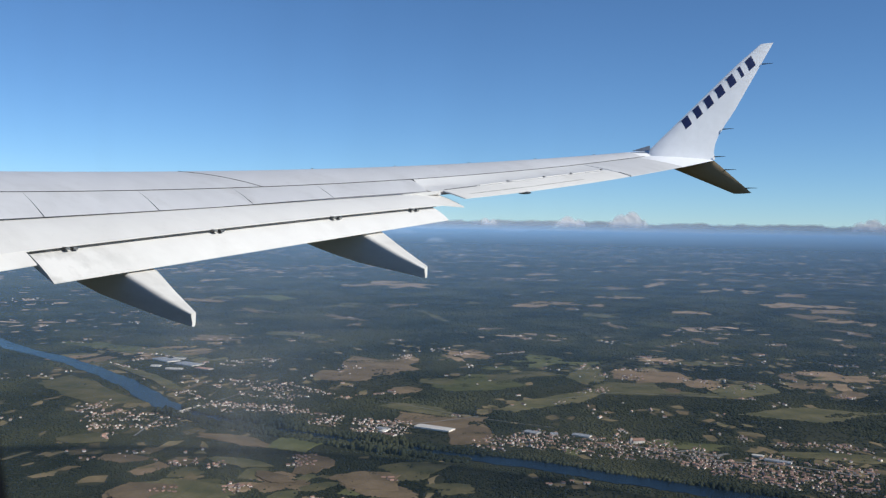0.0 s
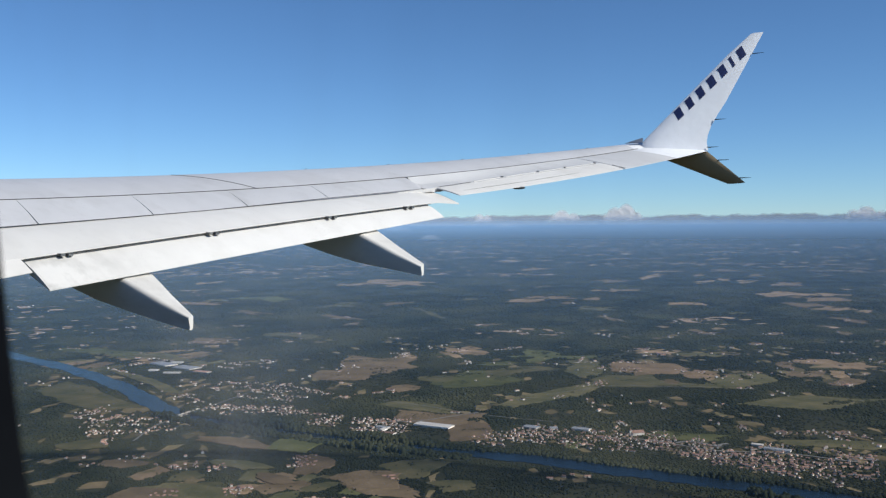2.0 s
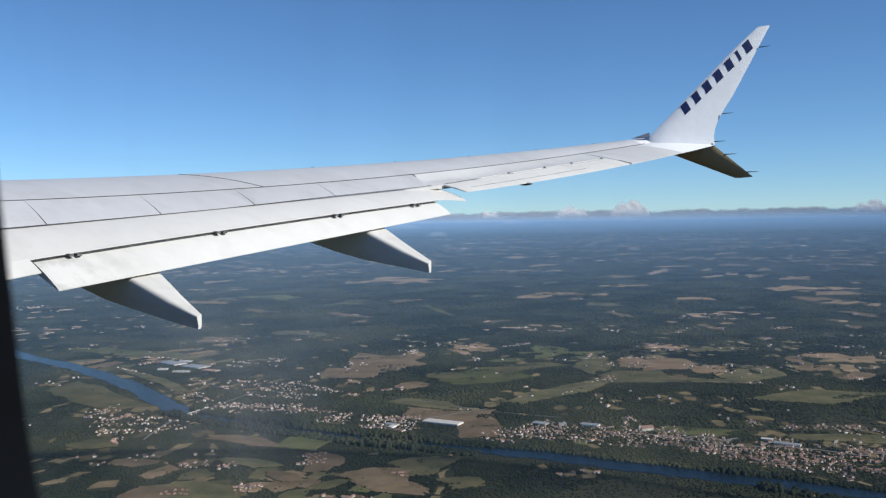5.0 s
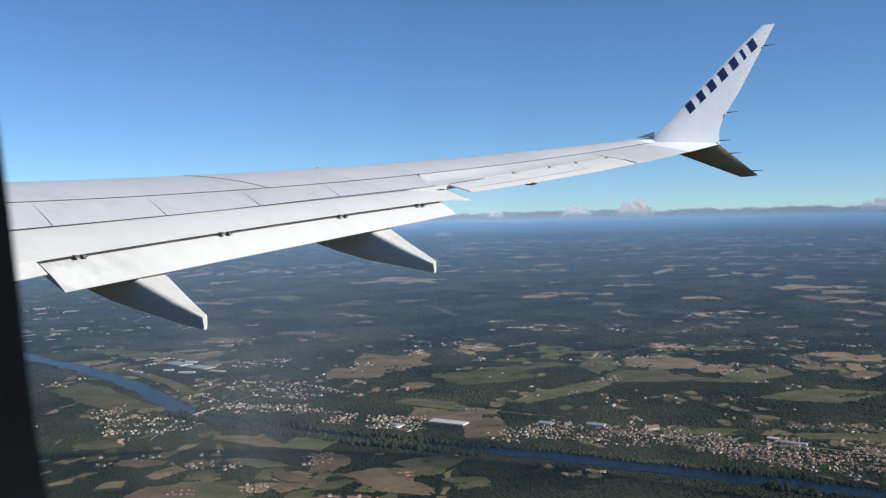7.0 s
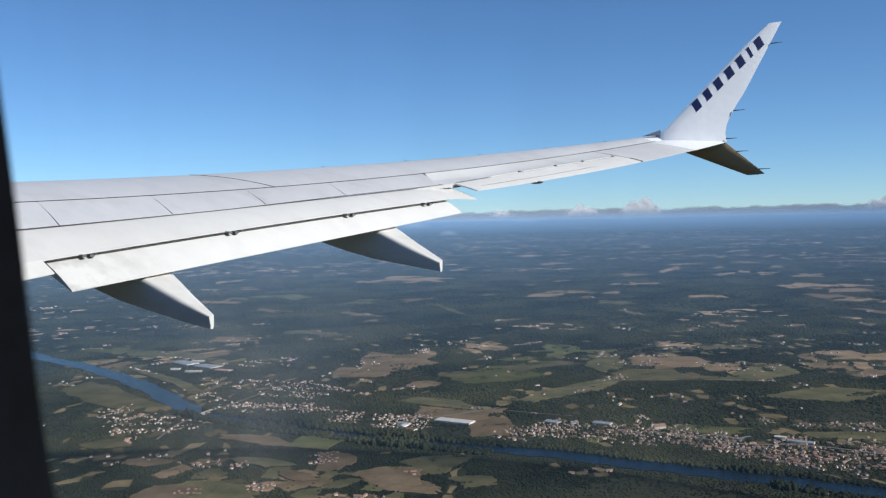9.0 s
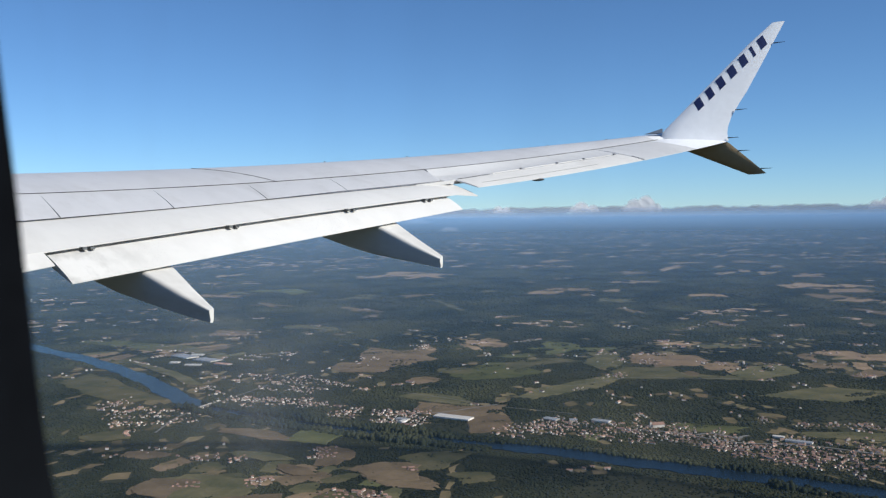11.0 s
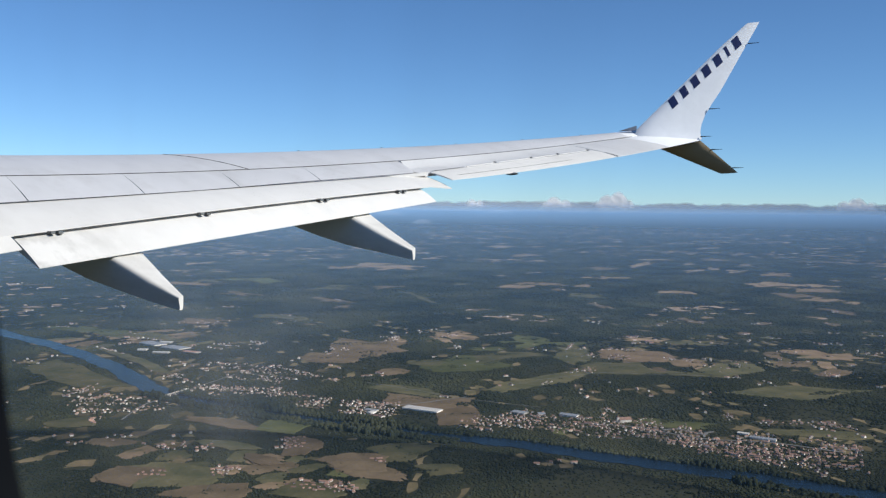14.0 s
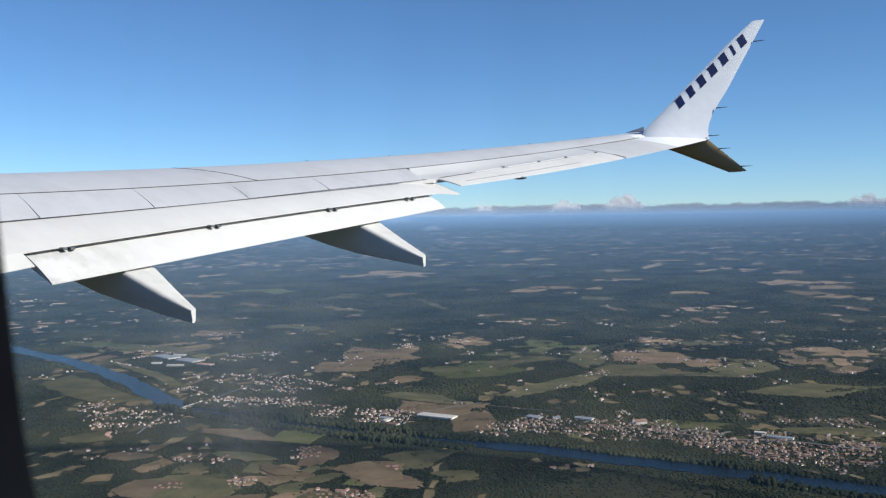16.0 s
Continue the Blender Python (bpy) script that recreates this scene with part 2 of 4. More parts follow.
def loft(sections, caps=True):
    """Closed rings of points, joined one to the next."""
    bm = bmesh.new()
    rings = [[bm.verts.new(p) for p in s] for s in sections]
    n = len(rings[0])
    for a, b in zip(rings, rings[1:]):
        for i in range(n):
            bm.faces.new((a[i], a[(i + 1) % n], b[(i + 1) % n], b[i]))
    if caps:
        bm.faces.new(rings[0])
        bm.faces.new(rings[-1][::-1])
    return bm


def box(bm, centre, size, m=None):
    vs = bmesh.ops.create_cube(bm, size=1.0)["verts"]
    t = Matrix.Translation(centre) @ (m or Matrix()) @ Matrix.Diagonal((*size, 1))
    bmesh.ops.transform(bm, matrix=t, verts=vs)
    return vs


def mesh_from_arrays(name, verts, tris, material, smooth=False):
    me = bpy.data.meshes.new(name)
    me.vertices.add(len(verts))
    me.vertices.foreach_set("co", np.ascontiguousarray(verts, np.float32).ravel())
    me.loops.add(tris.size)
    me.loops.foreach_set("vertex_index", np.ascontiguousarray(tris, np.int32).ravel())
    me.polygons.add(len(tris))
    k = tris.shape[1]
    me.polygons.foreach_set("loop_start", np.arange(0, tris.size, k, dtype=np.int32))
    me.update(calc_edges=True)
    me.validate()
    if smooth:
        me.polygons.foreach_set("use_smooth", [True] * len(me.polygons))
    me.materials.append(material)
    return me


# ---- the land, a small-scale countryside 50 m below the eye ----
DEPTH = -50.0


def land_z(r):
    """Height of the land at a distance: flat, then rising to the hills on the skyline."""
    s = np.clip((np.asarray(r, float) - 2300) / 2600, 0, 1)
    return DEPTH + 51.0 * s * s * (3 - 2 * s)


rings = np.concatenate([[0.0], np.geomspace(25, 4930, 90)])
spokes = np.linspace(0, 2 * math.pi, 161)[:-1]
gv = [(0, 0, DEPTH)] + [(r * math.cos(a), r * math.sin(a), float(land_z(r))) for r in rings[1:] for a in spokes]
ns = len(spokes)
gf = [(1 + i, 1 + (i + 1) % ns, 0) for i in range(ns)]
for k in range(len(rings) - 2):
    a, b = 1 + k * ns, 1 + (k + 1) * ns
    gf += [(a + i, b + i, b + (i + 1) % ns, a + (i + 1) % ns) for i in range(ns)]
gm = bpy.data.meshes.new("ground")
gm.from_pydata(gv, [], gf)
gm.polygons.foreach_set("use_smooth", [True] * len(gm.polygons))
gm.materials.append(M_GROUND)
ground = tagged(new("ground", gm), "dark green wooded countryside reaching to the horizon", "ground", kind="structure")

# fields: place, half width, half depth, turn, crop (0 straw, 1 olive pasture, 2 green meadow, 3 ploughed)
FIELDS_RIDGE = [
    (261, 217, 13.9, 20.9, -61, 3),
    (232, 209, 9.7, 13.7, -76, 3),
    (224, 176, 4.2, 5.5, -75, 3),
    (304, 209, 8.0, 12.7, -23, 0),
    (306, 175, 11.6, 12.2, -96, 2),
    (250, 168, 13.4, 10.3, -7, 2),
    (270, 166, 12.3, 7.7, -20, 1),
    (281, 180, 8.1, 4.1, -61, 2),
    (243, 179, 6.6, 5.5, -43, 1),
    (295, 151, 5.1, 15.9, -61, 1),
    (242, 132, 20.0, 5.2, -10, 1),
    (202, 153, 13.7, 4.0, -84, 1),
    (193, 141, 13.7, 7.9, -74, 3),
    (186, 125, 5.8, 8.6, -58, 3),
    (187, 98, 2.0, 3.2, -58, 2),
]
FIELDS_VALLEY = [
    (150, 116, 5.6, 6.0, -77, 1),
    (136, 113, 6.8, 3.7, -79, 3),
    (146, 102, 4.8, 3.3, -37, 1),
    (176, 46, 4.2, 3.6, -57, 0),
    (221, 52, 10.0, 2.9, -69, 1),
    (211, 82, 10.3, 3.0, -72, 2),
    (269, 69, 17.0, 8.1, -53, 1),
    (296, 95, 8.2, 16.4, -96, 1),
    (302, 130, 14.7, 11.3, -80, 0),
    (278, 100, 10.0, 3.0, -77, 1),
    (272, 122, 11.3, 10.8, -44, 1),
    (345, 77, 10.5, 9.7, -83, 0),
    (309, 66, 3.7, 8.3, -98, 3),
    (343, 147, 6.5, 6.6, -70, 0),
    (345, 125, 7.8, 6.0, -87, 1),
]
FIELDS_PLATEAU = [
    (630, 500, 26.7, 61.2, -35, 0),
    (600, 520, 18.3, 24.4, -112, 0),
    (465, 370, 17.2, 9.5, 5, 3),
    (426, 319, 39.5, 3.9, -127, 1),
    (433, 393, 12.0, 19.8, -66, 1),
    (375, 337, 27.7, 10.3, -105, 3),
    (356, 313, 3.6, 13.2, -64, 3),
    (516, 351, 6.2, 14.0, -67, 1),
    (537, 314, 29.3, 16.7, -6, 0),
    (559, 311, 16.0, 14.3, -116, 0),
    (526, 282, 4.3, 17.2, -67, 3),
    (388, 253, 10.1, 4.1, -5, 3),
    (564, 284, 5.3, 14.4, -68, 0),
    (501, 248, 14.7, 12.7, -16, 1),
    (452, 218, 20.4, 4.4, -133, 3),
]
FIELDS_BEYOND = [
    (642, 307, 15.2, 28.3, -104, 0),
    (750, 361, 17.9, 33.0, -72, 3),
    (846, 358, 50.9, 10.7, 13, 0),
    (929, 382, 19.9, 19.4, -5, 0),
    (775, 284, 9.3, 27.9, -72, 0),
    (819, 283, 7.2, 30.6, -73, 0),
    (794, 251, 8.2, 28.0, -73, 0),
    (978, 333, 20.7, 30.9, -78, 3),
    (787, 219, 13.0, 26.7, -72, 0),
    (669, 185, 22.2, 25.6, -53, 0),
    (643, 154, 28.1, 21.0, -134, 0),
    (569, 131, 13.8, 15.1, -21, 0),
    (593, 155, 19.3, 12.1, -131, 3),
    (561, 113, 5.9, 10.6, -66, 0),
    (508, 107, 15.8, 7.9, -127, 3),
]
FIELDS_HAZY = [
    (444, 97, 4.0, 8.9, -63, 3),
    (415, 151, 11.8, 4.6, -130, 3),
    (433, 152, 4.0, 4.7, -111, 0),
    (426, 176, 5.0, 3.6, -129, 0),
    (514, 167, 8.3, 6.6, -33, 1),
    (557, 218, 9.6, 10.8, -119, 0),
    (562, 208, 3.4, 12.6, -67, 0),
    (387, 119, 5.0, 5.5, -87, 3),
    (379, 107, 6.7, 3.7, -121, 1),
    (1082, 674, 18.5, 45.6, -81, 0),
    (1124, 644, 26.5, 16.8, 5, 0),
    (908, 528, 14.6, 38.5, -77, 0),
    (1232, 580, 18.7, 42.0, -84, 3),
    (1279, 539, 15.2, 65.4, -85, 3),
    (1285, 458, 12.6, 63.3, -85, 0),
]
FIELDS_LAST = [
    (679, 159, 12.7, 13.9, -109, 0),
    (899, 276, 8.2, 25.5, -75, 3),
    (799, 348, 5.1, 36.0, -73, 0),
    (875, 326, 5.3, 25.5, -75, 0),
]
FIELDS_WEST = [
    (161, 243, 26.4, 8.4, -99, 1),
    (220, 328, 29.3, 9.3, -90, 2),
    (222, 298, 15.8, 7.5, -87, 1),
    (186, 252, 28.1, 2.8, -105, 1),
    (145, 163, 10.1, 3.3, -81, 3),
    (151, 151, 5.3, 6.1, -69, 2),
    (142, 136, 4.5, 6.4, -33, 3),
    (140, 117, 6.0, 6.1, -80, 3),
    (128, 134, 2.8, 4.3, -12, 3),
    (111, 138, 11.2, 6.6, -66, 1),
    (108, 125, 6.4, 4.3, -57, 3),
    (120, 111, 6.3, 4.1, -66, 1),
    (268, 318, 14.0, 10.8, -91, 3),
    (302, 303, 12.5, 10.6, -70, 1),
    (393, 478, 16.2, 17.5, -64, 0),
]
FIELDS_UPSTREAM = [
    (416, 492, 12.7, 14.3, -65, 1),
    (442, 472, 20.5, 23.6, 2, 2),
    (368, 404, 9.1, 18.5, -4, 3),
    (536, 645, 12.4, 31.2, -68, 0),
    (118, 169, 6.5, 3.2, -76, 3),
    (106, 146, 4.6, 5.6, -57, 3),
    (132, 148, 6.2, 2.5, -77, 1),
    (124, 190, 4.3, 5.9, -1, 1),
    (219, 266, 4.4, 8.6, -60, 1),
]
FIELDS = FIELDS_RIDGE + FIELDS_VALLEY + FIELDS_PLATEAU + FIELDS_BEYOND + FIELDS_HAZY + FIELDS_LAST + FIELDS_WEST + FIELDS_UPSTREAM
FIELDS = [(x, y, a * g, b * g, turn, crop) for x, y, a, b, turn, crop in FIELDS for g in (1.2 if math.hypot(x, y) < 380 else 0.95,)]
# built-up areas: place, half width, half depth, turn, houses
TOWN_BANK = [
    (178, 150, 8.0, 9.6, -82, 85),
    (281, 220, 10.0, 13.8, -41, 26),
    (302, 208, 11.9, 8.4, -23, 16),
    (319, 198, 14.4, 6.6, -41, 14),
    (301, 156, 6.9, 5.2, -42, 12),
    (261, 131, 13.1, 3.9, -2, 28),
    (237, 131, 2.6, 3.5, -59, 7),
    (189, 114, 7.8, 11.6, -86, 110),
    (194, 102, 8.4, 10.9, -83, 95),
    (199, 90, 8.3, 10.9, -83, 130),
    (200, 79, 7.4, 9.7, -78, 75),
    (195, 69, 5.8, 7.0, -70, 75),
    (196, 59, 5.5, 8.7, -70, 85),
    (201, 52, 6.6, 11.6, -83, 92),
    (201, 43, 5.2, 13.2, -83, 88),
]
HAMLETS = [
    (210, 61, 4.7, 3.3, -71, 16),
    (230, 54, 8.6, 3.7, -67, 40),
    (225, 63, 3.9, 3.0, -58, 14),
    (295, 131, 7.7, 10.9, -79, 20),
    (303, 117, 6.2, 6.6, -97, 16),
    (309, 99, 5.1, 5.9, -60, 5),
    (304, 67, 3.4, 7.1, -98, 12),
    (345, 81, 9.1, 8.4, -83, 12),
    (340, 153, 4.4, 5.0, -62, 5),
    (356, 312, 4.8, 10.6, -64, 4),
    (522, 281, 9.3, 7.8, -114, 6),
    (225, 74, 4.0, 3.2, -58, 10),
    (215, 97, 4.2, 2.6, -59, 8),
    (142, 115, 2.2, 1.2, -57, 6),
    (290, 139, 4.6, 7.4, -61, 12),
]
TOWN_WEST = [
    (200, 208, 19.7, 8.3, -88, 75),
    (189, 198, 13.8, 4.4, -83, 30),
    (174, 186, 17.1, 7.2, -64, 70),
    (227, 251, 14.7, 12.2, -88, 34),
    (176, 146, 9.8, 8.2, -81, 12),
    (143, 197, 11.8, 15.7, -28, 75),
    (169, 199, 5.0, 5.1, -59, 14),
    (177, 221, 2.5, 5.8, -59, 12),
    (141, 138, 2.8, 4.6, -58, 16),
    (123, 112, 5.8, 3.2, -66, 26),
    (126, 152, 7.0, 4.0, -68, 14),
    (119, 133, 2.5, 3.3, -57, 12),
    (109, 142, 2.3, 2.0, -57, 6),
    (267, 321, 6.5, 10.4, -61, 9),
    (207, 287, 3.1, 7.2, -60, 6),
]
HAMLETS_WEST = [
    (181, 255, 6.1, 2.3, -95, 6),
    (174, 163, 4.7, 6.0, -58, 24),
    (121, 170, 2.1, 3.1, -58, 5),
    (147, 220, 9.8, 6.5, 22, 18),
    (247, 218, 10.4, 7.2, -40, 10),
]
TOWNS = TOWN_BANK + HAMLETS + [(*t[:5], int(1.7 * t[5])) for t in TOWN_WEST + HAMLETS_WEST]
RIVER = [(221, 452), (195, 355), (189, 310), (182, 276), (173, 244), (162, 215), (158, 198), (158, 175), (160, 155), (162, 139), (165, 125), (168, 111), (171, 99), (172, 85), (174, 72), (175, 62), (177, 49), (178, 36), (181, 20)]
ROAD_TRACK = [(166, 156), (165, 146), (163, 139), (161, 130), (162, 120)]
ROAD_LOOP = [(202, 80), (205, 78), (205, 75), (204, 71), (206, 71), (208, 70)]
ROAD_VALLEY = [(204, 170), (204, 154), (203, 138), (204, 126), (206, 114)]
ROAD_HILL = [(238, 134), (251, 129), (263, 124), (269, 112), (278, 97)]
ROAD_LANE = [(181, 151), (187, 143), (197, 139), (205, 136)]
ROAD_TOWN = [(197, 97), (201, 86), (200, 70), (206, 57), (207, 42)]
ROAD_WEST = [(132, 184), (146, 194), (160, 198.5), (172, 203), (190, 209)]
# large halls: place, half length, half depth, turn, roof
SHEDS = [
    (185, 136, 4.9, 1.7, -82, "white"), (197, 115, 1.8, 1.2, -87, "grey"), (202, 104, 2.2, 1.1, -84, "grey"), (208, 59, 2.8, 0.8, -84, "grey"), (210, 64, 1.2, 0.7, -84, "white"),
    (172, 140, 1.8, 0.9, -81, "red"), (176, 145, 1.6, 0.9, -81, "grey"), (174, 143.5, 1.2, 0.7, 8, "white"), (199, 110, 0.9, 0.9, -58, "grey"), (212, 278, 5.2, 2.6, -94, "grey"), (211, 264, 4.6, 2.8, -86, "grey"),
    (208, 252, 3.0, 1.4, -75, "red"), (201, 259, 2.8, 1.1, -60, "white"), (201, 269, 1.6, 1.1, -60, "white"), (217, 277, 2.2, 1.4, -60, "white"),
]
FIELD_WORDS = ["pale straw-coloured stubble field among dark woods", "olive dry pasture with worn patches among woods",
               "green meadow bordered by hedges and dark woods", "brown bare field of dry soil beside woods"]
rng = np.random.default_rng(7)


def field_outline(a, b, seed, n=44, bays=False):
    """An uneven plot of five to eight slightly bowed sides, or one with woods reaching into it in bays."""
    r2 = np.random.default_rng(seed)
    k = int(r2.integers(11, 16)) if bays else int(r2.integers(5, 9)) if n > 20 else 4
    ang = (np.arange(k) + r2.uniform(-0.32, 0.32, k) + r2.uniform(0, 1)) / k * 2 * math.pi
    corners = []
    for t in ang:
        c, s = math.cos(t), math.sin(t)
        q = (abs(c) ** 6 + abs(s) ** 6) ** (-1 / 6) * r2.uniform(0.25 if bays else 0.58, 1.25 if bays else 1.18)
        corners.append(np.array((a * q * c, b * q * s)))
    pts = []
    per = max(2, n // k)
    for i in range(k):
        p, q = corners[i], corners[(i + 1) % k]
        d = q - p
        bow = r2.normal(0, 0.05)
        for m in range(per):
            f = m / per
            w = p + d * f + np.array((-d[1], d[0])) * bow * 4 * f * (1 - f)
            w = w * (1 + r2.normal(0, 0.045))
            pts.append((float(w[0]), float(w[1])))
    return pts


def in_plot(xy, pts, x, y, turn):
    """Which points lie inside an outline set down at x, y and turned."""
    c, s = math.cos(radians(turn)), math.sin(radians(turn))
    u, v = (xy[:, 0] - x) * c + (xy[:, 1] - y) * s, -(xy[:, 0] - x) * s + (xy[:, 1] - y) * c
    inside = np.zeros(len(xy), bool)
    for (x0, y0), (x1, y1) in zip(pts, pts[1:] + pts[:1]):
        cross = (y0 > v) != (y1 > v)
        inside ^= cross & (u < (x1 - x0) * (v - y0) / (y1 - y0 + 1e-12) + x0)
    return inside


def add_field(x, y, pts, turn, crop, lift):
    """One field: a sheet of crop with a low bank round it."""
    bm = bmesh.new()
    inner = [bm.verts.new((px, py, 0.10)) for px, py in pts]
    outer = [bm.verts.new((px * 1.03, py * 1.03, 0.0)) for px, py in pts]
    bm.faces.new(inner)
    for k in range(len(inner)):
        j = (k + 1) % len(inner)
        bm.faces.new((outer[k], outer[j], inner[j], inner[k]))
    ob = part("field", bm, M_FIELD[crop], None)
    ob.matrix_world = pose(x, y, float(land_z(math.hypot(x, y))) + lift, 0, 0, turn)
    tagged(ob, FIELD_WORDS[crop], "field", "fields in the valley")


OUTLINES = [field_outline(f[2], f[3], i, 44, math.hypot(f[0], f[1]) > 330) for i, f in enumerate(FIELDS)]
for i, (x, y, a, b, turn, crop) in enumerate(FIELDS):
    add_field(x, y, OUTLINES[i], turn, crop, 0.005 + 0.0015 * i)

# open country: small plots with hedges between; place, half width, half depth, turn, plots across, plots deep
OPEN_COUNTRY = [
    (118, 138, 20.0, 14.0, -62, 6, 3),
    (128, 118, 12.0, 8.0, -62, 4, 2),
    (286, 116, 18.0, 16.0, -62, 5, 2),
    (328, 86, 14.0, 18.0, -70, 4, 2),
    (292, 205, 22.0, 10.0, -40, 5, 1),
    (215, 300, 18.0, 30.0, -95, 4, 3),
]
PLOTS = []
for x, y, a, b, turn, nu, nv in OPEN_COUNTRY:
    c, s = math.cos(radians(turn)), math.sin(radians(turn))
    for iv in range(nv):
        for iu in range(nu):
            if rng.random() < 0.17:
                continue
            cu, cv = (2 * (iu + rng.uniform(0.3, 0.7)) / nu - 1) * a, (2 * (iv + rng.uniform(0.35, 0.65)) / nv - 1) * b
            ha, hb = a / nu * rng.uniform(0.75, 1.08), b / nv * rng.uniform(0.75, 1.08)
            px, py, tt = x + cu * c - cv * s, y + cu * s + cv * c, turn + rng.normal(0, 10)
            pts = field_outline(ha, hb, int(rng.integers(1 << 30)), 24)
            PLOTS.append((px, py, ha, hb, tt, pts))
            add_field(px, py, pts, tt, int(rng.choice([0, 1, 2, 3], p=[0.34, 0.24, 0.05, 0.37])), -0.085 + 0.0015 * len(PLOTS))

# many small far fields in loose chains, too many to count
VIEW = math.atan2(0.60, 0.80)
fv, ff, FAR = [], [], []
for chain in range(520):
    r0 = float(np.exp(rng.uniform(*[(math.log(420), math.log(1200)), (math.log(800), math.log(2300)), (math.log(1000), math.log(4300))][chain % 3])))
    th = VIEW + rng.uniform(-0.62, 0.62)
    cx, cy = r0 * math.cos(th), r0 * math.sin(th)
    for k in range(rng.integers(2, 9)):
        x, y = cx + rng.normal(0, 0.026 * r0), cy + rng.normal(0, 0.026 * r0)
        r = math.hypot(x, y)
        a, b = r * rng.uniform(0.002, 0.007) * min(1.0, 1500 / r + 0.35), r * rng.uniform(0.003, 0.012) * min(1.0, 1500 / r + 0.35)
        tu = rng.uniform(0, 3.14)
        if any(abs(x - f[0]) < 1.5 * (f[2] + f[3]) and abs(y - f[1]) < 1.5 * (f[2] + f[3]) for f in FIELDS):
            continue
        FAR.append((x, y, a, b, math.degrees(tu)))
        base = len(fv)
        pts = field_outline(a, b, int(rng.integers(1 << 30)), 12)
        for px, py in pts:
            wx, wy = x + px * math.cos(tu) - py * math.sin(tu), y + px * math.sin(tu) + py * math.cos(tu)
            fv.append((wx, wy, float(land_z(math.hypot(wx, wy))) + 0.03 + 0.0005 * max(r - 400, 0) + 0.02 * (k % 4)))
        ff.append(tuple(range(base, base + 12)))
me = bpy.data.meshes.new("far_fields")
me.from_pydata(fv, [], ff)
me.materials.append(M_FAR_FIELD)
tagged(new("far_fields", me), "scattered pale harvested clearings in the distant forest", "fields", kind="stuff")

# small rough clearings and garden plots between the nearer woods
cv, cf = [], []
for chain in range(150):
    r0, th = math.sqrt(rng.uniform(168 ** 2, 430 ** 2)), VIEW + rng.uniform(-0.56, 0.56)
    lie = rng.uniform(-0.5, 0.5) + 2.2
    for k in range(rng.integers(2, 7)):
        x, y = r0 * math.cos(th) + rng.normal(0, 7), r0 * math.sin(th) + rng.normal(0, 7)
        a, b, tu = rng.uniform(0.8, 2.6), rng.uniform(1.4, 5.0), lie + rng.normal(0, 0.15)
        FAR.append((x, y, a, b, math.degrees(tu)))
        base = len(cv)
        for px, py in field_outline(a, b, int(rng.integers(1 << 30)), 12):
            cv.append((x + px * math.cos(tu) - py * math.sin(tu), y + px * math.sin(tu) + py * math.cos(tu), DEPTH + 0.022 + 0.010 * k + 0.0004 * (chain % 20)))
        cf.append(tuple(range(base, base + 12)))
me = bpy.data.meshes.new("clearings")
me.from_pydata(cv, [], cf)
me.materials.append(M_CLEARING)
tagged(new("clearings", me), "small rough grass clearings and plots among the woods", "fields", kind="stuff")


def smooth_line(pts, per=8):
    pts = [Vector((*p, 0)) for p in pts]
    pts = [2 * pts[0] - pts[1]] + pts + [2 * pts[-1] - pts[-2]]
    out = []
    for p0, p1, p2, p3 in zip(pts, pts[1:], pts[2:], pts[3:]):
        for k in range(per):
            t = k / per
            out.append(0.5 * (2 * p1 + (p2 - p0) * t + (2 * p0 - 5 * p1 + 4 * p2 - p3) * t * t + (3 * p1 - p0 - 3 * p2 + p3) * t ** 3))
    return out + [pts[-2]]


def ribbon(name, pts, half, z, material):
    line = smooth_line(pts)
    bm = bmesh.new()
    rows = []
    for i, p in enumerate(line):
        d = (line[min(i + 1, len(line) - 1)] - line[max(i - 1, 0)]).normalized()
        side = Vector((-d.y, d.x, 0))
        w = (half(i) if callable(half) else half) * (1 + 0.12 * math.sin(i * 0.9) + 0.08 * math.sin(i * 2.3))
        gz = float(land_z(p.length)) + z
        rows.append([bm.verts.new((*(p + side * s * w).xy, gz)) for s in (-1, -0.4, 0.4, 1)])
    for r0, r1 in zip(rows, rows[1:]):
        for k in range(3):
            bm.faces.new((r0[k], r0[k + 1], r1[k + 1], r1[k]))
    ob = part(name, bm, material, None)
    return ob, np.array([p.xy for p in line])


river, river_line = ribbon("river", RIVER, lambda i: 3.5 - 1.4 * min(max(min(i - 44, 90 - i) / 6, 0), 1), 0.135, M_WATER)
tagged(river, "deep blue river winding between wooded banks", "river", kind="structure")
road_lines = []
for pts, half in ((ROAD_TRACK, 0.3), (ROAD_TOWN, 0.35), (ROAD_WEST, 0.22), (ROAD_HILL, 0.16), (ROAD_LOOP, 0.45), (ROAD_VALLEY, 0.14), (ROAD_LANE, 0.3)):
    ob, line = ribbon("road", pts, half, 0.19, M_ROAD)
    tagged(ob, "pale country road between fields and houses", "road", kind="structure")
    road_lines.append(line)


def near_line(xy, line):
    a, b = line[:-1], line[1:]
    best = np.full(len(xy), 1e9)
    for p, q in zip(a, b):
        d = q - p
        t = np.clip(((xy - p) @ d) / (d @ d + 1e-9), 0, 1)
        best = np.minimum(best, np.hypot(*(xy - p - t[:, None] * d).T))
    return best


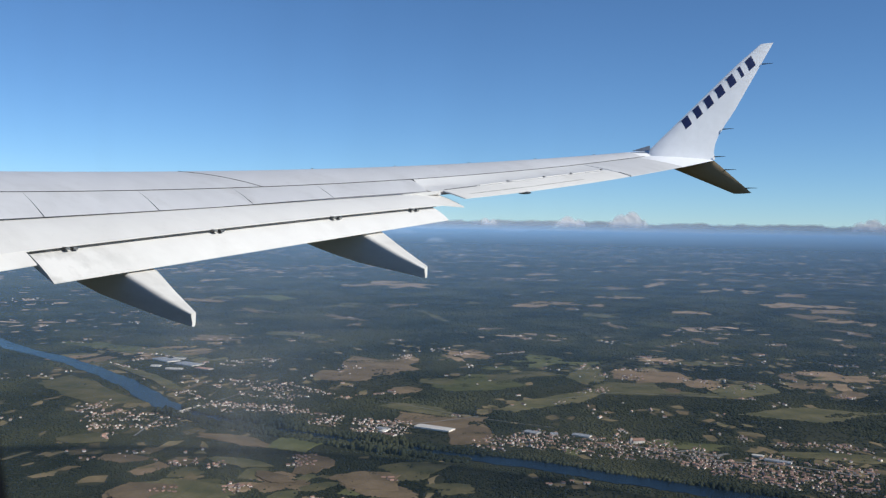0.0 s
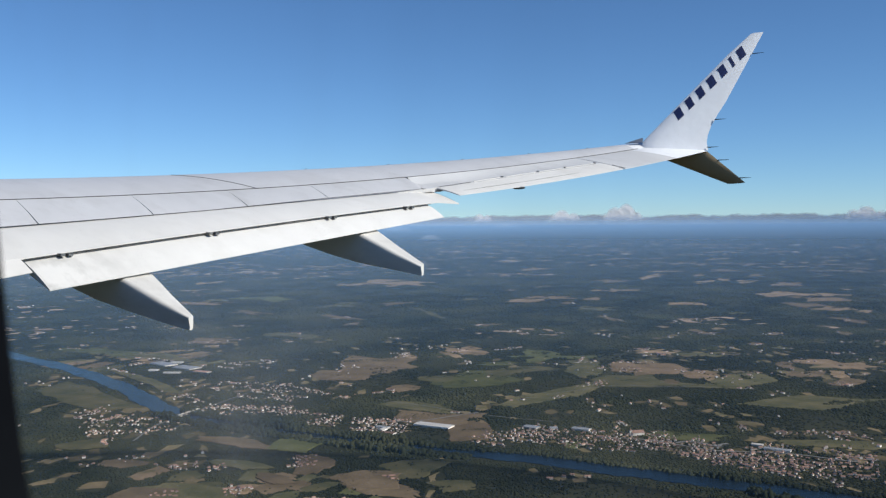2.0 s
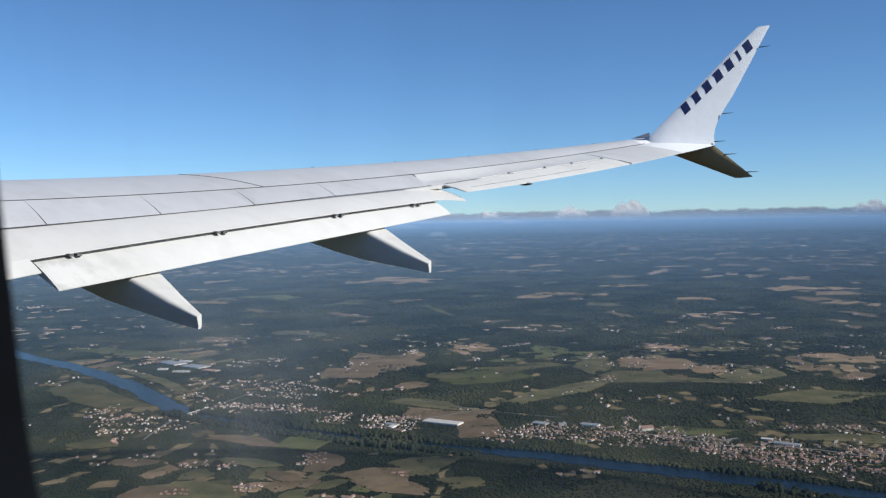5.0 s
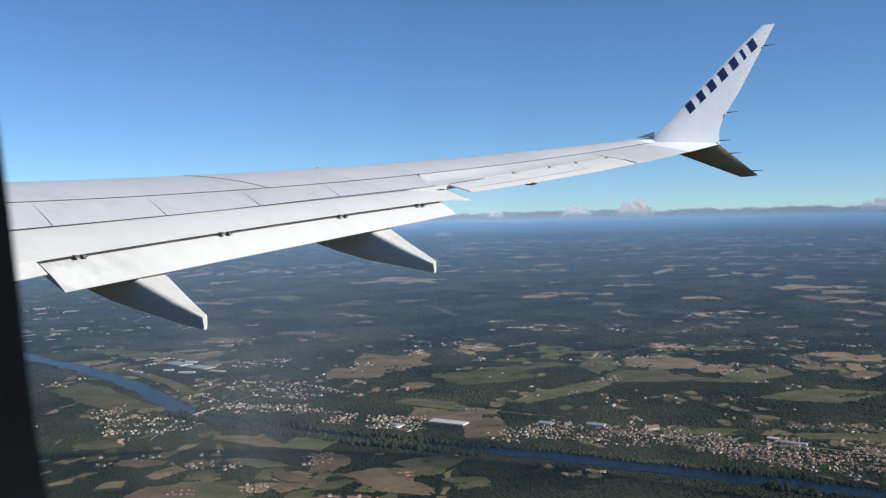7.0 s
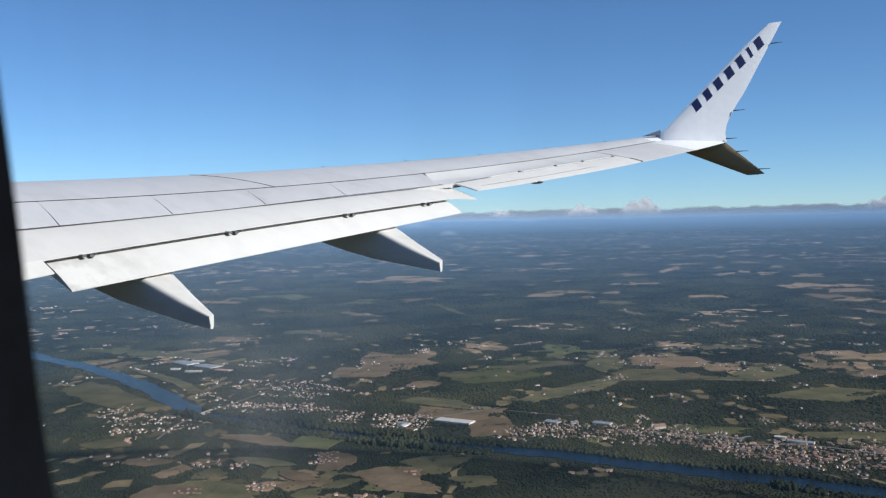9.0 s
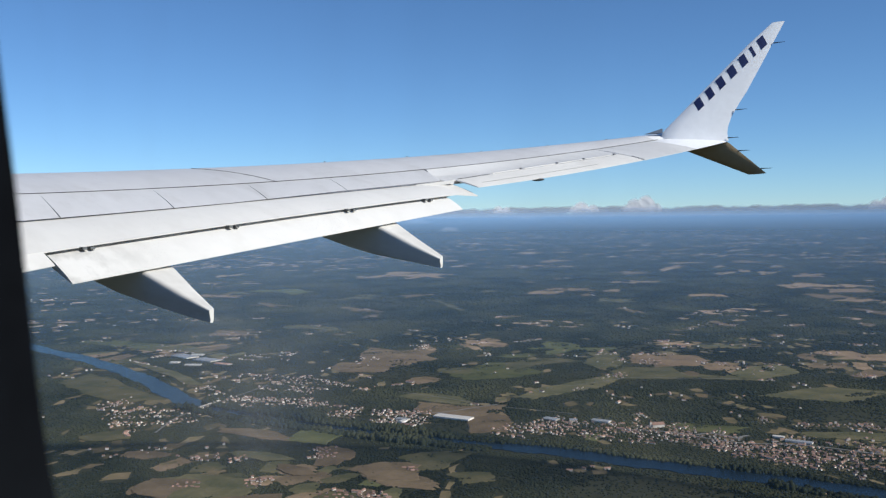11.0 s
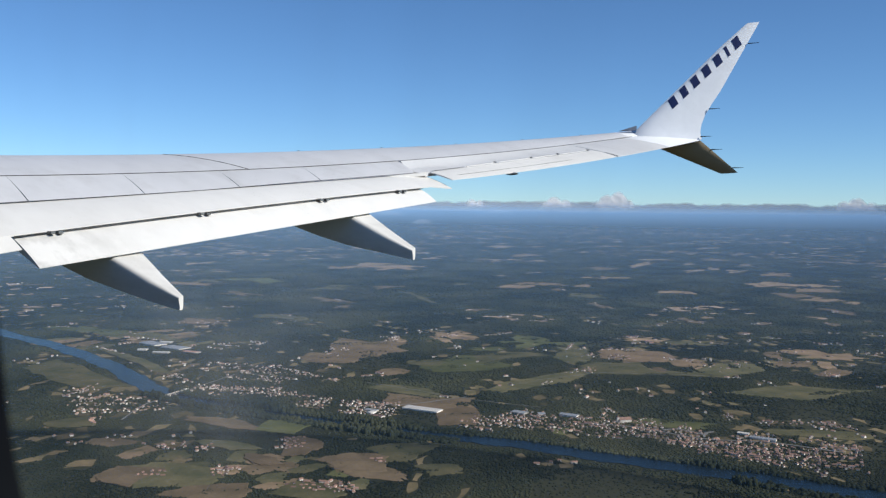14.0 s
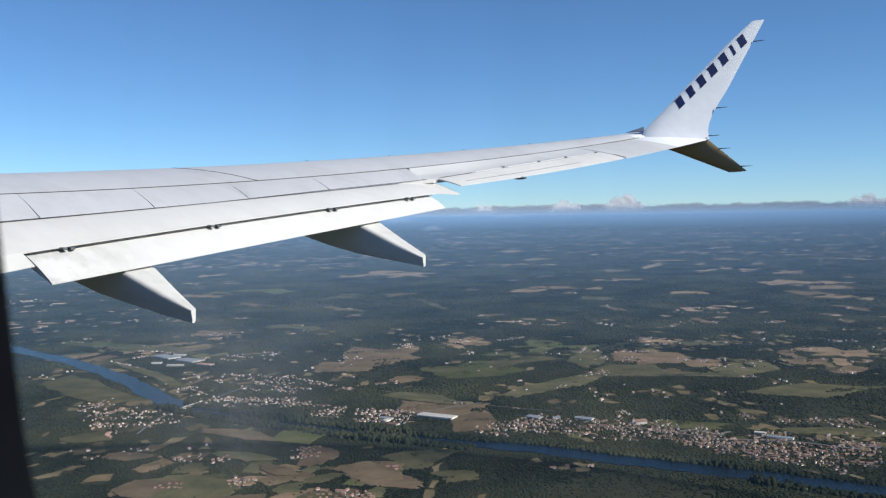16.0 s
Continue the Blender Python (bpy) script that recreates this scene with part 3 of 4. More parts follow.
def in_box(xy, x, y, a, b, turn, grow=1.0):
    c, s = math.cos(radians(turn)), math.sin(radians(turn))
    u = ((xy[:, 0] - x) * c + (xy[:, 1] - y) * s) / (a * grow)
    v = (-(xy[:, 0] - x) * s + (xy[:, 1] - y) * c) / (b * grow)
    return u ** 4 + v ** 4


# ---- houses ----
def house_bm(w, d, hgt, roof, over=0.06):
    walls = bmesh.new()
    vs = [walls.verts.new(p) for p in ((-w, -d, 0), (w, -d, 0), (w, d, 0), (-w, d, 0), (-w, -d, hgt), (w, -d, hgt), (w, d, hgt), (-w, d, hgt),
                                       (-w, 0, hgt + roof), (w, 0, hgt + roof))]
    for f in ((0, 1, 5, 4), (2, 3, 7, 6), (1, 2, 6, 9, 5), (3, 0, 4, 8, 7)):
        walls.faces.new([vs[i] for i in f])
    top = bmesh.new()
    k = roof / d
    o = over
    prof = [(-d - o, hgt - k * o + 0.01), (0, hgt + roof + 0.01), (d + o, hgt - k * o + 0.01), (d + o, hgt - k * o + 0.06), (0, hgt + roof + 0.07), (-d - o, hgt - k * o + 0.06)]
    r1 = [top.verts.new((-w - o, y, z)) for y, z in prof]
    r2 = [top.verts.new((w + o, y, z)) for y, z in prof]
    for i in range(6):
        top.faces.new((r1[i], r1[(i + 1) % 6], r2[(i + 1) % 6], r2[i]))
    top.faces.new(r1[::-1])
    top.faces.new(r2)
    return walls, top


HOUSE_SIZES = [(0.30, 0.20, 0.22, 0.13), (0.40, 0.22, 0.22, 0.14), (0.23, 0.20, 0.30, 0.13), (0.62, 0.26, 0.24, 0.14), (0.25, 0.18, 0.19, 0.11), (0.32, 0.24, 0.30, 0.15)]
models = []
for w, d, hgt, roof in HOUSE_SIZES:
    root = new("house")
    wb, rb = house_bm(w, d, hgt, roof)
    part("wall", wb, M_WALL, root, "pale rendered walls")
    part("roof", rb, M_ROOF, root, "clay tile gable roof")
    tagged(root, "small pale house with a clay tile roof in a valley village", "house", "village houses")
    models.append(root)
spots, gardens = [], []
for x, y, a, b, turn, n in TOWNS:
    c, s = math.cos(radians(turn)), math.sin(radians(turn))
    main = turn + rng.normal(0, 8)
    placed, tries = 0, 0
    while placed < 0.82 * n and tries < 60 * n:
        # one street with houses on both sides
        u, v = np.clip(rng.normal(0, 0.5, 2), -1.05, 1.05)
        sx, sy = x + u * a * c - v * b * s, y + u * a * s + v * b * c
        way = radians(main + (90 if rng.random() < 0.35 else 0) + rng.normal(0, 14))
        dx, dy = math.cos(way), math.sin(way)
        at = -rng.uniform(1.0, 5.0)
        end = -at
        while at < end and placed < 0.82 * n:
            tries += 1
            at += rng.uniform(0.55, 1.5)
            off = rng.choice([-1, 1]) * rng.uniform(0.45, 0.75)
            px, py = sx + dx * at - dy * off, sy + dy * at + dx * off
            if in_box(np.array([[px, py]]), x, y, a, b, turn, 1.15)[0] > 1 or any((px - q[0]) ** 2 + (py - q[1]) ** 2 < 0.75 for q in spots[-220:]):
                continue
            if any(in_box(np.array([[px, py]]), q[0], q[1], q[2], q[3], q[4], 1.25)[0] < 1 for q in SHEDS):
                continue
            spots.append((px, py, math.degrees(way) + 90 * (rng.random() < 0.25) + rng.normal(0, 6), int(rng.choice(6, p=[0.24, 0.2, 0.17, 0.07, 0.2, 0.12])), float(rng.uniform(0.65, 1.2))))
            if rng.random() < 0.55:
                gardens.append((px - dy * off * 1.5, py + dx * off * 1.5, math.degrees(way)))
            placed += 1
# lanes of houses along the edges of the fields across the valley
r3 = np.random.default_rng(23)
for (x, y, a, b, turn, crop), pts in zip(FIELDS, OUTLINES):
    if 225 < math.hypot(x, y) < 520 and r3.random() < 0.55:
        c, w = math.cos(radians(turn)), math.sin(radians(turn))
        k0 = int(r3.integers(len(pts)))
        for k in range(int(r3.integers(3, 9))):
            px, py = pts[(k0 + k) % len(pts)]
            for _ in range(int(r3.integers(1, 3))):
                qx, qy = px * r3.uniform(0.85, 1.05), py * r3.uniform(0.85, 1.05)
                spots.append((x + qx * c - qy * w, y + qx * w + qy * c, turn + r3.normal(0, 25), int(r3.integers(0, 6)), float(r3.uniform(0.95, 1.6))))
# farmsteads beside the far clearings
for x, y, a, b, turn in FAR:
    if math.hypot(x, y) < 1100 and rng.random() < (0.22 if math.hypot(x, y) > 430 else 0.16):
        for _ in range(int(rng.integers(2, 6))):
            spots.append((x + rng.normal(0, 1.1 * b), y + rng.normal(0, 1.1 * b), rng.uniform(0, 360), int(rng.integers(0, 6)), float(rng.uniform(0.9, 1.5))))
spot_xy = np.array([s[:2] for s in spots])
dry = (near_line(spot_xy, river_line) > 6.3)
order = [i for i in np.argsort(np.hypot(*spot_xy.T)) if dry[i]]
used = set()
for n, i in enumerate(order[:290]):
    x, y, turn, k, size = spots[i]
    m = pose(x, y, DEPTH + 0.02, 0, 0, turn)
    if k not in used:
        used.add(k)
        models[k].matrix_world = m
    else:
        copy_thing(models[k], m)
hv, hf, rv, rf = [], [], [], []
for i in order[290:]:
    x, y, turn, k, size = spots[i]
    w, d, hgt, roof = (q * size for q in HOUSE_SIZES[k])
    m = pose(x, y, DEPTH + 0.02, 0, 0, turn)
    base = len(hv)
    hv += [m @ Vector(p) for p in ((-w, -d, 0), (w, -d, 0), (w, d, 0), (-w, d, 0), (-w, -d, hgt), (w, -d, hgt), (w, d, hgt), (-w, d, hgt), (-w, 0, hgt + roof), (w, 0, hgt + roof))]
    hf += [tuple(base + q for q in f) for f in ((0, 1, 5, 4), (2, 3, 7, 6), (1, 2, 6, 9, 5), (3, 0, 4, 8, 7))]
    base = len(rv)
    rv += [m @ Vector(p) for p in ((-w, -d - .06, hgt), (w, -d - .06, hgt), (w, 0, hgt + roof + .05), (-w, 0, hgt + roof + .05), (w, d + .06, hgt), (-w, d + .06, hgt))]
    rf += [tuple(base + q for q in f) for f in ((0, 1, 2, 3), (3, 2, 4, 5))]
gv, gf = [], []
for k, (x, y, turn) in enumerate(gardens):
    base, m = len(gv), pose(x, y, DEPTH + 0.03 + 0.0004 * (k % 90), 0, 0, turn)
    w, d = rng.uniform(0.35, 0.95), rng.uniform(0.35, 0.8)
    gv += [m @ Vector(p) for p in ((-w, -d, 0), (w * rng.uniform(0.7, 1), -d, 0), (w, d, 0), (-w, d * rng.uniform(0.7, 1), 0))]
    gf.append(tuple(range(base, base + 4)))
me = bpy.data.meshes.new("garden_plots")
me.from_pydata(gv, [], gf)
me.materials.append(M_CLEARING)
tagged(new("garden_plots", me), "dry garden plots and yards between the village houses", "gardens", kind="stuff")
village = new("village")
tagged(village, "many small pale houses with clay roofs crowding the valley towns", "houses", kind="stuff")
for nm, v, f, mt in (("walls", hv, hf, M_WALLS), ("roofs", rv, rf, M_ROOFS)):
    me = bpy.data.meshes.new(nm)
    me.from_pydata(v, [], f)
    me.materials.append(mt)
    o = new(nm, me)
    o.parent = village
    tagged(o, kind="stuff")

HALL = {"white": (M_SHED, "long white-roofed warehouse beside a bare field"), "grey": (M_SHED_GREY, "large low warehouse with a broad grey metal roof"),
        "red": (M_ROOF, "large low works hall with a red-brown roof")}
for x, y, a, b, turn, roof in SHEDS:
    root = new("warehouse")
    wb, rb = house_bm(a, b, 0.30, 0.12, 0.06)
    part("wall", wb, M_WALL, root)
    part("roof", rb, HALL[roof][0], root, "broad shallow roof")
    root.matrix_world = pose(x, y, DEPTH + 0.12, 0, 0, turn + rng.normal(0, 2))
    tagged(root, HALL[roof][1], "warehouse", "valley warehouses")

# village church
church = new("church")
tagged(church, "pale stone church with a square tower and clay roof", "church")
wb, rb = house_bm(1.5, 0.6, 0.75, 0.45)
part("nave", wb, M_WALL, church)
part("roof", rb, M_ROOF, church, "clay tile roof")
bm = bmesh.new()
box(bm, (-1.75, 0, 0.65), (0.55, 0.55, 1.3))
part("tower", bm, M_WALL, church)
bm = bmesh.new()
bmesh.ops.create_cone(bm, cap_ends=True, segments=4, radius1=0.43, radius2=0.03, depth=0.45, matrix=pose(-1.75, 0, 1.52, 0, 0, 45))
part("spire", bm, M_ROOF, church, "low pyramid roof")
church.matrix_world = pose(204.5, 90.5, DEPTH + 0.02, 0, 0, -40)

# road bridge over the river
bridge = new("road_bridge")
tagged(bridge, "pale stone road bridge on low piers across the river", "bridge")
bm = bmesh.new()
box(bm, (0, 0, 0.62), (9.6, 0.62, 0.12))
bmesh.ops.bevel(bm, geom=list(bm.edges), offset=0.03, segments=1)
part("deck", bm, M_ROAD, bridge)
for sy in (-0.29, 0.29):
    bm = bmesh.new()
    box(bm, (0, sy, 0.73), (9.6, 0.05, 0.10))
    part("parapet", bm, M_WALL, bridge)
for px in (-3.4, -1.15, 1.15, 3.4):
    bm = bmesh.new()
    box(bm, (px, 0, 0.28), (0.34, 0.56, 0.56))
    bmesh.ops.bevel(bm, geom=list(bm.edges), offset=0.04, segments=1)
    part("pier", bm, M_WALL, bridge)
bridge.matrix_world = pose(159.5, 198.4, DEPTH + 0.04, 0, 0, 17)

# ---- woods ----
def crowns(name, xy, size, fine, label, height=1.0):
    """A wood of many lumpy crowns, each a small island of its own."""
    g = (1 + 5 ** 0.5) / 2
    if fine:
        base = np.array([(-1, g, 0), (1, g, 0), (-1, -g, 0), (1, -g, 0), (0, -1, g), (0, 1, g), (0, -1, -g), (0, 1, -g), (g, 0, -1), (g, 0, 1), (-g, 0, -1), (-g, 0, 1)], float)
        base /= np.linalg.norm(base[0])
        tri = np.array([(0, 11, 5), (0, 5, 1), (0, 1, 7), (0, 7, 10), (0, 10, 11), (1, 5, 9), (5, 11, 4), (11, 10, 2), (10, 7, 6), (7, 1, 8),
                        (3, 9, 4), (3, 4, 2), (3, 2, 6), (3, 6, 8), (3, 8, 9), (4, 9, 5), (2, 4, 11), (6, 2, 10), (8, 6, 7), (9, 8, 1)])
    else:
        base = np.array([(1, 0, 0), (0, 1, 0), (-1, 0, 0), (0, -1, 0), (0, 0, 1), (0, 0, -1)], float)
        tri = np.array([(0, 1, 4), (1, 2, 4), (2, 3, 4), (3, 0, 4), (1, 0, 5), (2, 1, 5), (3, 2, 5), (0, 3, 5)])
    n = len(xy)
    rad = size * rng.uniform(0.65, 1.3, n)
    ang = rng.uniform(0, 6.28, n)
    p = base[None] * (1 + rng.normal(0, 0.16, (n, len(base), 1)))
    c, s = np.cos(ang)[:, None], np.sin(ang)[:, None]
    px, py = p[..., 0] * c - p[..., 1] * s, p[..., 0] * s + p[..., 1] * c
    tall = rng.uniform(0.85, 1.25, n)
    # stands of older and younger wood, with sharp edges between
    wave = np.sin(xy[:, 0] * 0.13 + 1.7 * np.sin(xy[:, 1] * 0.07)) + np.sin(xy[:, 1] * 0.16 + 1.4 * np.sin(xy[:, 0] * 0.06))
    tall *= np.where(wave > 0.75, 1.7, np.where(wave < -0.7, 0.7, 1.0))
    v = np.stack([xy[:, :1] + px * rad[:, None], xy[:, 1:] + py * rad[:, None],
                  land_z(np.hypot(*xy.T))[:, None] + (0.15 * tall[:, None] + p[..., 2] * tall[:, None]) * height * rad[:, None]], -1)
    t = tri[None] + (np.arange(n) * len(base))[:, None, None]
    me = mesh_from_arrays(name, v.reshape(-1, 3), t.reshape(-1, 3), M_TREES, True)
    return tagged(new(name, me), label, "woods", kind="stuff")


def wooded(xy, thin):
    keep = np.ones(len(xy), bool)
    for i, (x, y, a, b, turn, crop) in enumerate(FIELDS):
        near = np.flatnonzero((abs(xy[:, 0] - x) < 1.7 * (a + b)) & (abs(xy[:, 1] - y) < 1.7 * (a + b)))
        u, v = (xy[near] - (x, y)).T * 9.0 / (a + b)
        clump = np.sin(u + 1.9 * np.sin(v * 0.8 + i)) + np.sin(1.3 * v + 1.6 * np.sin(u * 0.7 + 2 * i))
        keep[near] &= ~in_plot(xy[near], OUTLINES[i], x, y, turn) | (rng.random(len(near)) < 0.012) | (clump > (0.55 if math.hypot(x, y) > 450 else 0.8 if math.hypot(x, y) > 350 else 1.22))
    for x, y, a, b, turn, pts in PLOTS:
        near = np.flatnonzero((abs(xy[:, 0] - x) < 1.7 * (a + b)) & (abs(xy[:, 1] - y) < 1.7 * (a + b)))
        keep[near] &= ~in_plot(xy[near], pts, x, y, turn) | (rng.random(len(near)) < 0.02)
    reach = np.hypot(*xy.T)
    for x, y, a, b, turn in FAR:
        if reach.min() - 30 < math.hypot(x, y) < reach.max() + 60:
            near = np.flatnonzero((abs(xy[:, 0] - x) < 1.3 * b) & (abs(xy[:, 1] - y) < 1.3 * b))
            keep[near] &= in_box(xy[near], x, y, a, b, turn, 1.0) > 1
    keep &= near_line(xy, river_line) > 3.9
    for line in road_lines:
        keep &= near_line(xy, line) > 0.9
    for x, y, a, b, turn, n in TOWNS:
        inside = in_box(xy, x, y, a, b, turn, 1.0) < 1
        keep &= ~inside | (rng.random(len(xy)) < (thin if n > 40 else 0.30))
    for x, y, a, b, turn, roof in SHEDS:
        keep &= in_box(xy, x, y, a, b, turn, 1.4) > 1
    keep &= np.hypot(*xy.T) > 60
    # glades
    q = np.sin(xy[:, 0] * 0.071 + 1.3 * np.sin(xy[:, 1] * 0.043)) + np.sin(xy[:, 1] * 0.083 + 1.7 * np.sin(xy[:, 0] * 0.037))
    keep &= (q > -1.15) | (rng.random(len(xy)) < 0.25)
    return keep


def scatter(r0, r1, per):
    n = int(0.5 * 1.16 * (r1 * r1 - r0 * r0) / per)
    r = np.sqrt(rng.uniform(r0 * r0, r1 * r1, n))
    th = VIEW + rng.uniform(-0.58, 0.58, n)
    return np.stack([r * np.cos(th), r * np.sin(th)], 1)


for r0, r1, per, size, fine in ((150, 230, 0.22, 0.32, False), (230, 345, 0.5, 0.48, False), (345, 520, 1.0, 0.82, False), (520, 900, 2.9, 1.3, False)):
    xy = scatter(r0, r1, per)
    crowns("woodland", xy[wooded(xy, 0.62)], size, fine, "dense dark green broadleaf woods with uneven crowns", 0.52 if r0 < 200 else 0.42 if r0 < 300 else 0.28 if r0 < 500 else 0.17)
# taller trees hide much of the river's middle reach
for lo, hi, n, side, size, tall in ((46, 88, 2600, (-1, 1), 0.52, 1.25), (88, 126, 800, (1,), 0.46, 1.0), (126, 142, 600, (-1, 1), 0.50, 1.2)):
    k = rng.integers(lo, hi, n)
    bank = river_line[k] + np.stack([rng.choice(side, n) * rng.uniform(2.0 if lo == 46 else 3.3, 6.0, n), rng.uniform(-2, 2, n)], 1)
    crowns("riverside_trees", bank, size, True, "tall dark trees lining the river banks", tall)
xy = scatter(1500, 3600, 90)
crowns("distant_woodland", xy[wooded(xy, 0.42)], 3.6, False, "hazy dark woods stretching towards the horizon", 0.12)
xy = scatter(900, 1500, 8.5)
crowns("distant_woodland", xy[wooded(xy, 0.42)], 1.4, False, "hazy dark woods stretching towards the horizon", 0.15)

# ---- sheet in front of the land that imitates haze over the valley ----
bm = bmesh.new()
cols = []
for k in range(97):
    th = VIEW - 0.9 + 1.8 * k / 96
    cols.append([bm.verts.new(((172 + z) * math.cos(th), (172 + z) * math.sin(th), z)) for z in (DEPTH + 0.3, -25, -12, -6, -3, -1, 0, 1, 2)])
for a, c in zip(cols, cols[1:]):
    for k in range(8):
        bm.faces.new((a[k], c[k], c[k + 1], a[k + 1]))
haze = tagged(part("haze", bm, M_HAZE, None), "translucent blue sheet imitating distance haze over the valley", "haze", kind="structure")

# ---- the aircraft: wing, flaps, winglet, and the cabin wall round the eye ----
jet = new("airliner")
tagged(jet, "grey and white airliner wing with extended flaps and split winglet", "aircraft")


def te(x):  # trailing edge
    d = x - 6
    return Vector((x, 9.215 - 0.305 * d, -0.0066 + 0.0195 * d + 0.0083 * d * d))


def ail(x):  # aileron nose
    d = x - 6
    return Vector((x, 9.615 - 0.305 * d, -0.3591 + 0.1464 * d))


def spo(x):  # rear edge of the spoilers
    d = x - 6
    return Vector((x, 9.795 - 0.305 * d, -0.054 + 0.0783 * d + 0.0022 * d * d))


def hin(x):  # spoiler hinge line
    d = x - 6
    return Vector((x, 10.5 - 0.345 * d, 0.270 + 0.0327 * d + 0.0061 * d * d))


def crest(x):  # highest line of the upper skin
    d = x - 6
    return Vector((x, 12.0 - 0.4555 * d, 0.5534 + 0.024 * d + 0.0052 * d * d))


def mte(x):  # main flap rear edge
    d = x - 6
    return Vector((x, 8.935 - 0.245 * d, -0.379 + 0.1366 * d - 0.0027 * d * d))


def fte(x):  # inboard flap rear edge
    d = x - 6
    return Vector((x, 8.745 - 0.305 * d, -0.526 + 0.176 * d))


def ate(x):  # aft flap rear edge
    d = x - 6
    return Vector((x, 8.475 - 0.205 * d, -0.6895 + 0.1425 * d))


def chord(x):
    return max(4.0 - 0.215 * (x - 6), 1.0)


def span(a, b, n):
    return [a + (b - a) * i / n for i in range(n + 1)]


def skin_section(x, gap=0.0):
    ch = chord(x)
    h, c = hin(x), crest(x)
    h = h + Vector((0, gap, 0))
    nose_y = 13.2 - 0.52 * (x - 6)
    out = []
    for k in range(7):
        s = k / 7
        p = h.lerp(c, s)
        p.z += 0.045 * ch / 4 * 4 * s * (1 - s)
        out.append(p)
    drop = 0.045 * ch
    for k in range(7):
        u = k / 6 * math.pi / 2
        out.append(Vector((x, c.y + (nose_y - c.y) * math.sin(u), c.z - drop * (1 - math.cos(u)))))
    low = 0.055 * ch
    for k in range(1, 7):
        u = k / 6
        y = nose_y + (h.y - nose_y) * u
        under = c.z - drop - low * math.sin(min(u * 2.2, math.pi / 2)) - (0.10 * ch) * u * 0.75
        out.append(Vector((x, y, min(under, h.z - 0.04 * ch / 3) if k == 6 else under)))
    return out


wing = part("wing_skin", loft([skin_section(x) for x in span(1.75, 16.72, 50)]), M_WING, jet, "light grey painted upper wing skin", True)
part("tip_skin", loft([skin_section(x) for x in span(16.722, 17.35, 6)]), M_WHITE, jet, "white painted wing tip", True)


def slab(top_fn, bot_fn, xs, thick0, thick1, bulge=0.0, n=6):
    """A control surface between a front line and a rear line, with a rounded nose and a thin rear edge."""
    secs = []
    for x in xs:
        a, b = top_fn(x), bot_fn(x)
        up = Vector((0, 0, 1))
        top = []
        for k in range(n + 1):
            s = k / n
            p = a.lerp(b, s)
            top.append(p + up * (bulge(x) if callable(bulge) else bulge) * 4 * s * (1 - s))
        nose = a + Vector((0, thick0 * 0.45, -thick0 * 0.5))
        bot = []
        for k in range(n + 1):
            s = 1 - k / n
            bot.append(a.lerp(b, s) - up * (thick0 + (thick1 - thick0) * s))
        secs.append([nose] + top + bot)
    return loft(secs)


def seam(pts, w=0.008):
    bm = bmesh.new()
    for p, q in zip(pts, pts[1:]):
        box(bm, (p + q) / 2 + Vector((0, 0, 0.002)), ((q - p).length + 0.01, w, 0.006), (q - p).to_track_quat("X", "Z").to_matrix().to_4x4())
    return bm


# spoilers with open joints between them, over a dark sheet that stands in for the shaded cove
CUTS = [4.4, 5.88, 7.10, 8.32, 9.47, 10.59, 12.06]
for x0, x1 in zip(CUTS, CUTS[1:]):
    xs = span(x0 + 0.007, x1 - 0.007, 5)
    part("spoiler", slab(lambda x: hin(x + 0.085 + 0.0062 * (2 * (x - x0) / (x1 - x0) - 1)) + Vector((0, -0.016, 0.002)), spo, xs, 0.03, 0.012, 0.012), M_WING, jet, "grey hinged spoiler panel", True)
part("cove", slab(lambda x: hin(x) + Vector((0, 0.0, -0.09)), lambda x: spo(x) + Vector((0, 0.12, -0.07)), span(4.4, 11.6, 12), 0.05, 0.03), M_GAP, jet, "dark sheet standing in for the shade under the spoilers")

# trailing panel outboard of the flap, aileron and its tab
part("trailing_panel", slab(lambda x: hin(x + 0.14 * (15.32 - x) / 3.24) + Vector((0, -0.016, 0)), lambda x: ail(x) + Vector((0, 0.02, 0)), span(12.048, 15.3395, 8), 0.07, 0.06, lambda x: -0.09 + 0.09 * (x - 12.048) / 3.29), M_TRAIL, jet, "pale grey fixed rear wing panel", True)


def tip_rise(x):
    """Camber that brings the tip panel level with the aileron's nose at its inner end."""
    h, t, a = hin(15.34), te(15.34), ail(15.34)
    f = (h.y - a.y) / (h.y - t.y)
    flush = (a.z - h.z - (t.z - h.z) * f) / (4 * f * (1 - f))
    return flush + (0.02 - flush) * (x - 15.34) / 1.21


part("tip_panel", slab(lambda x: hin(x) + Vector((0, -0.004 - 0.012 * max(0.0, min(1.0, 16.4 - x)), 0)), te, span(15.34, 16.55, 6), 0.08, 0.012, tip_rise), M_TRAIL, jet, "pale grey wing tip skin", True)
part("tip_panel", slab(lambda x: hin(x) + Vector((0, -0.004, 0)), te, span(16.552, 17.35, 5), 0.08, 0.012, 0.02), M_WHITE, jet, "white wing tip skin", True)
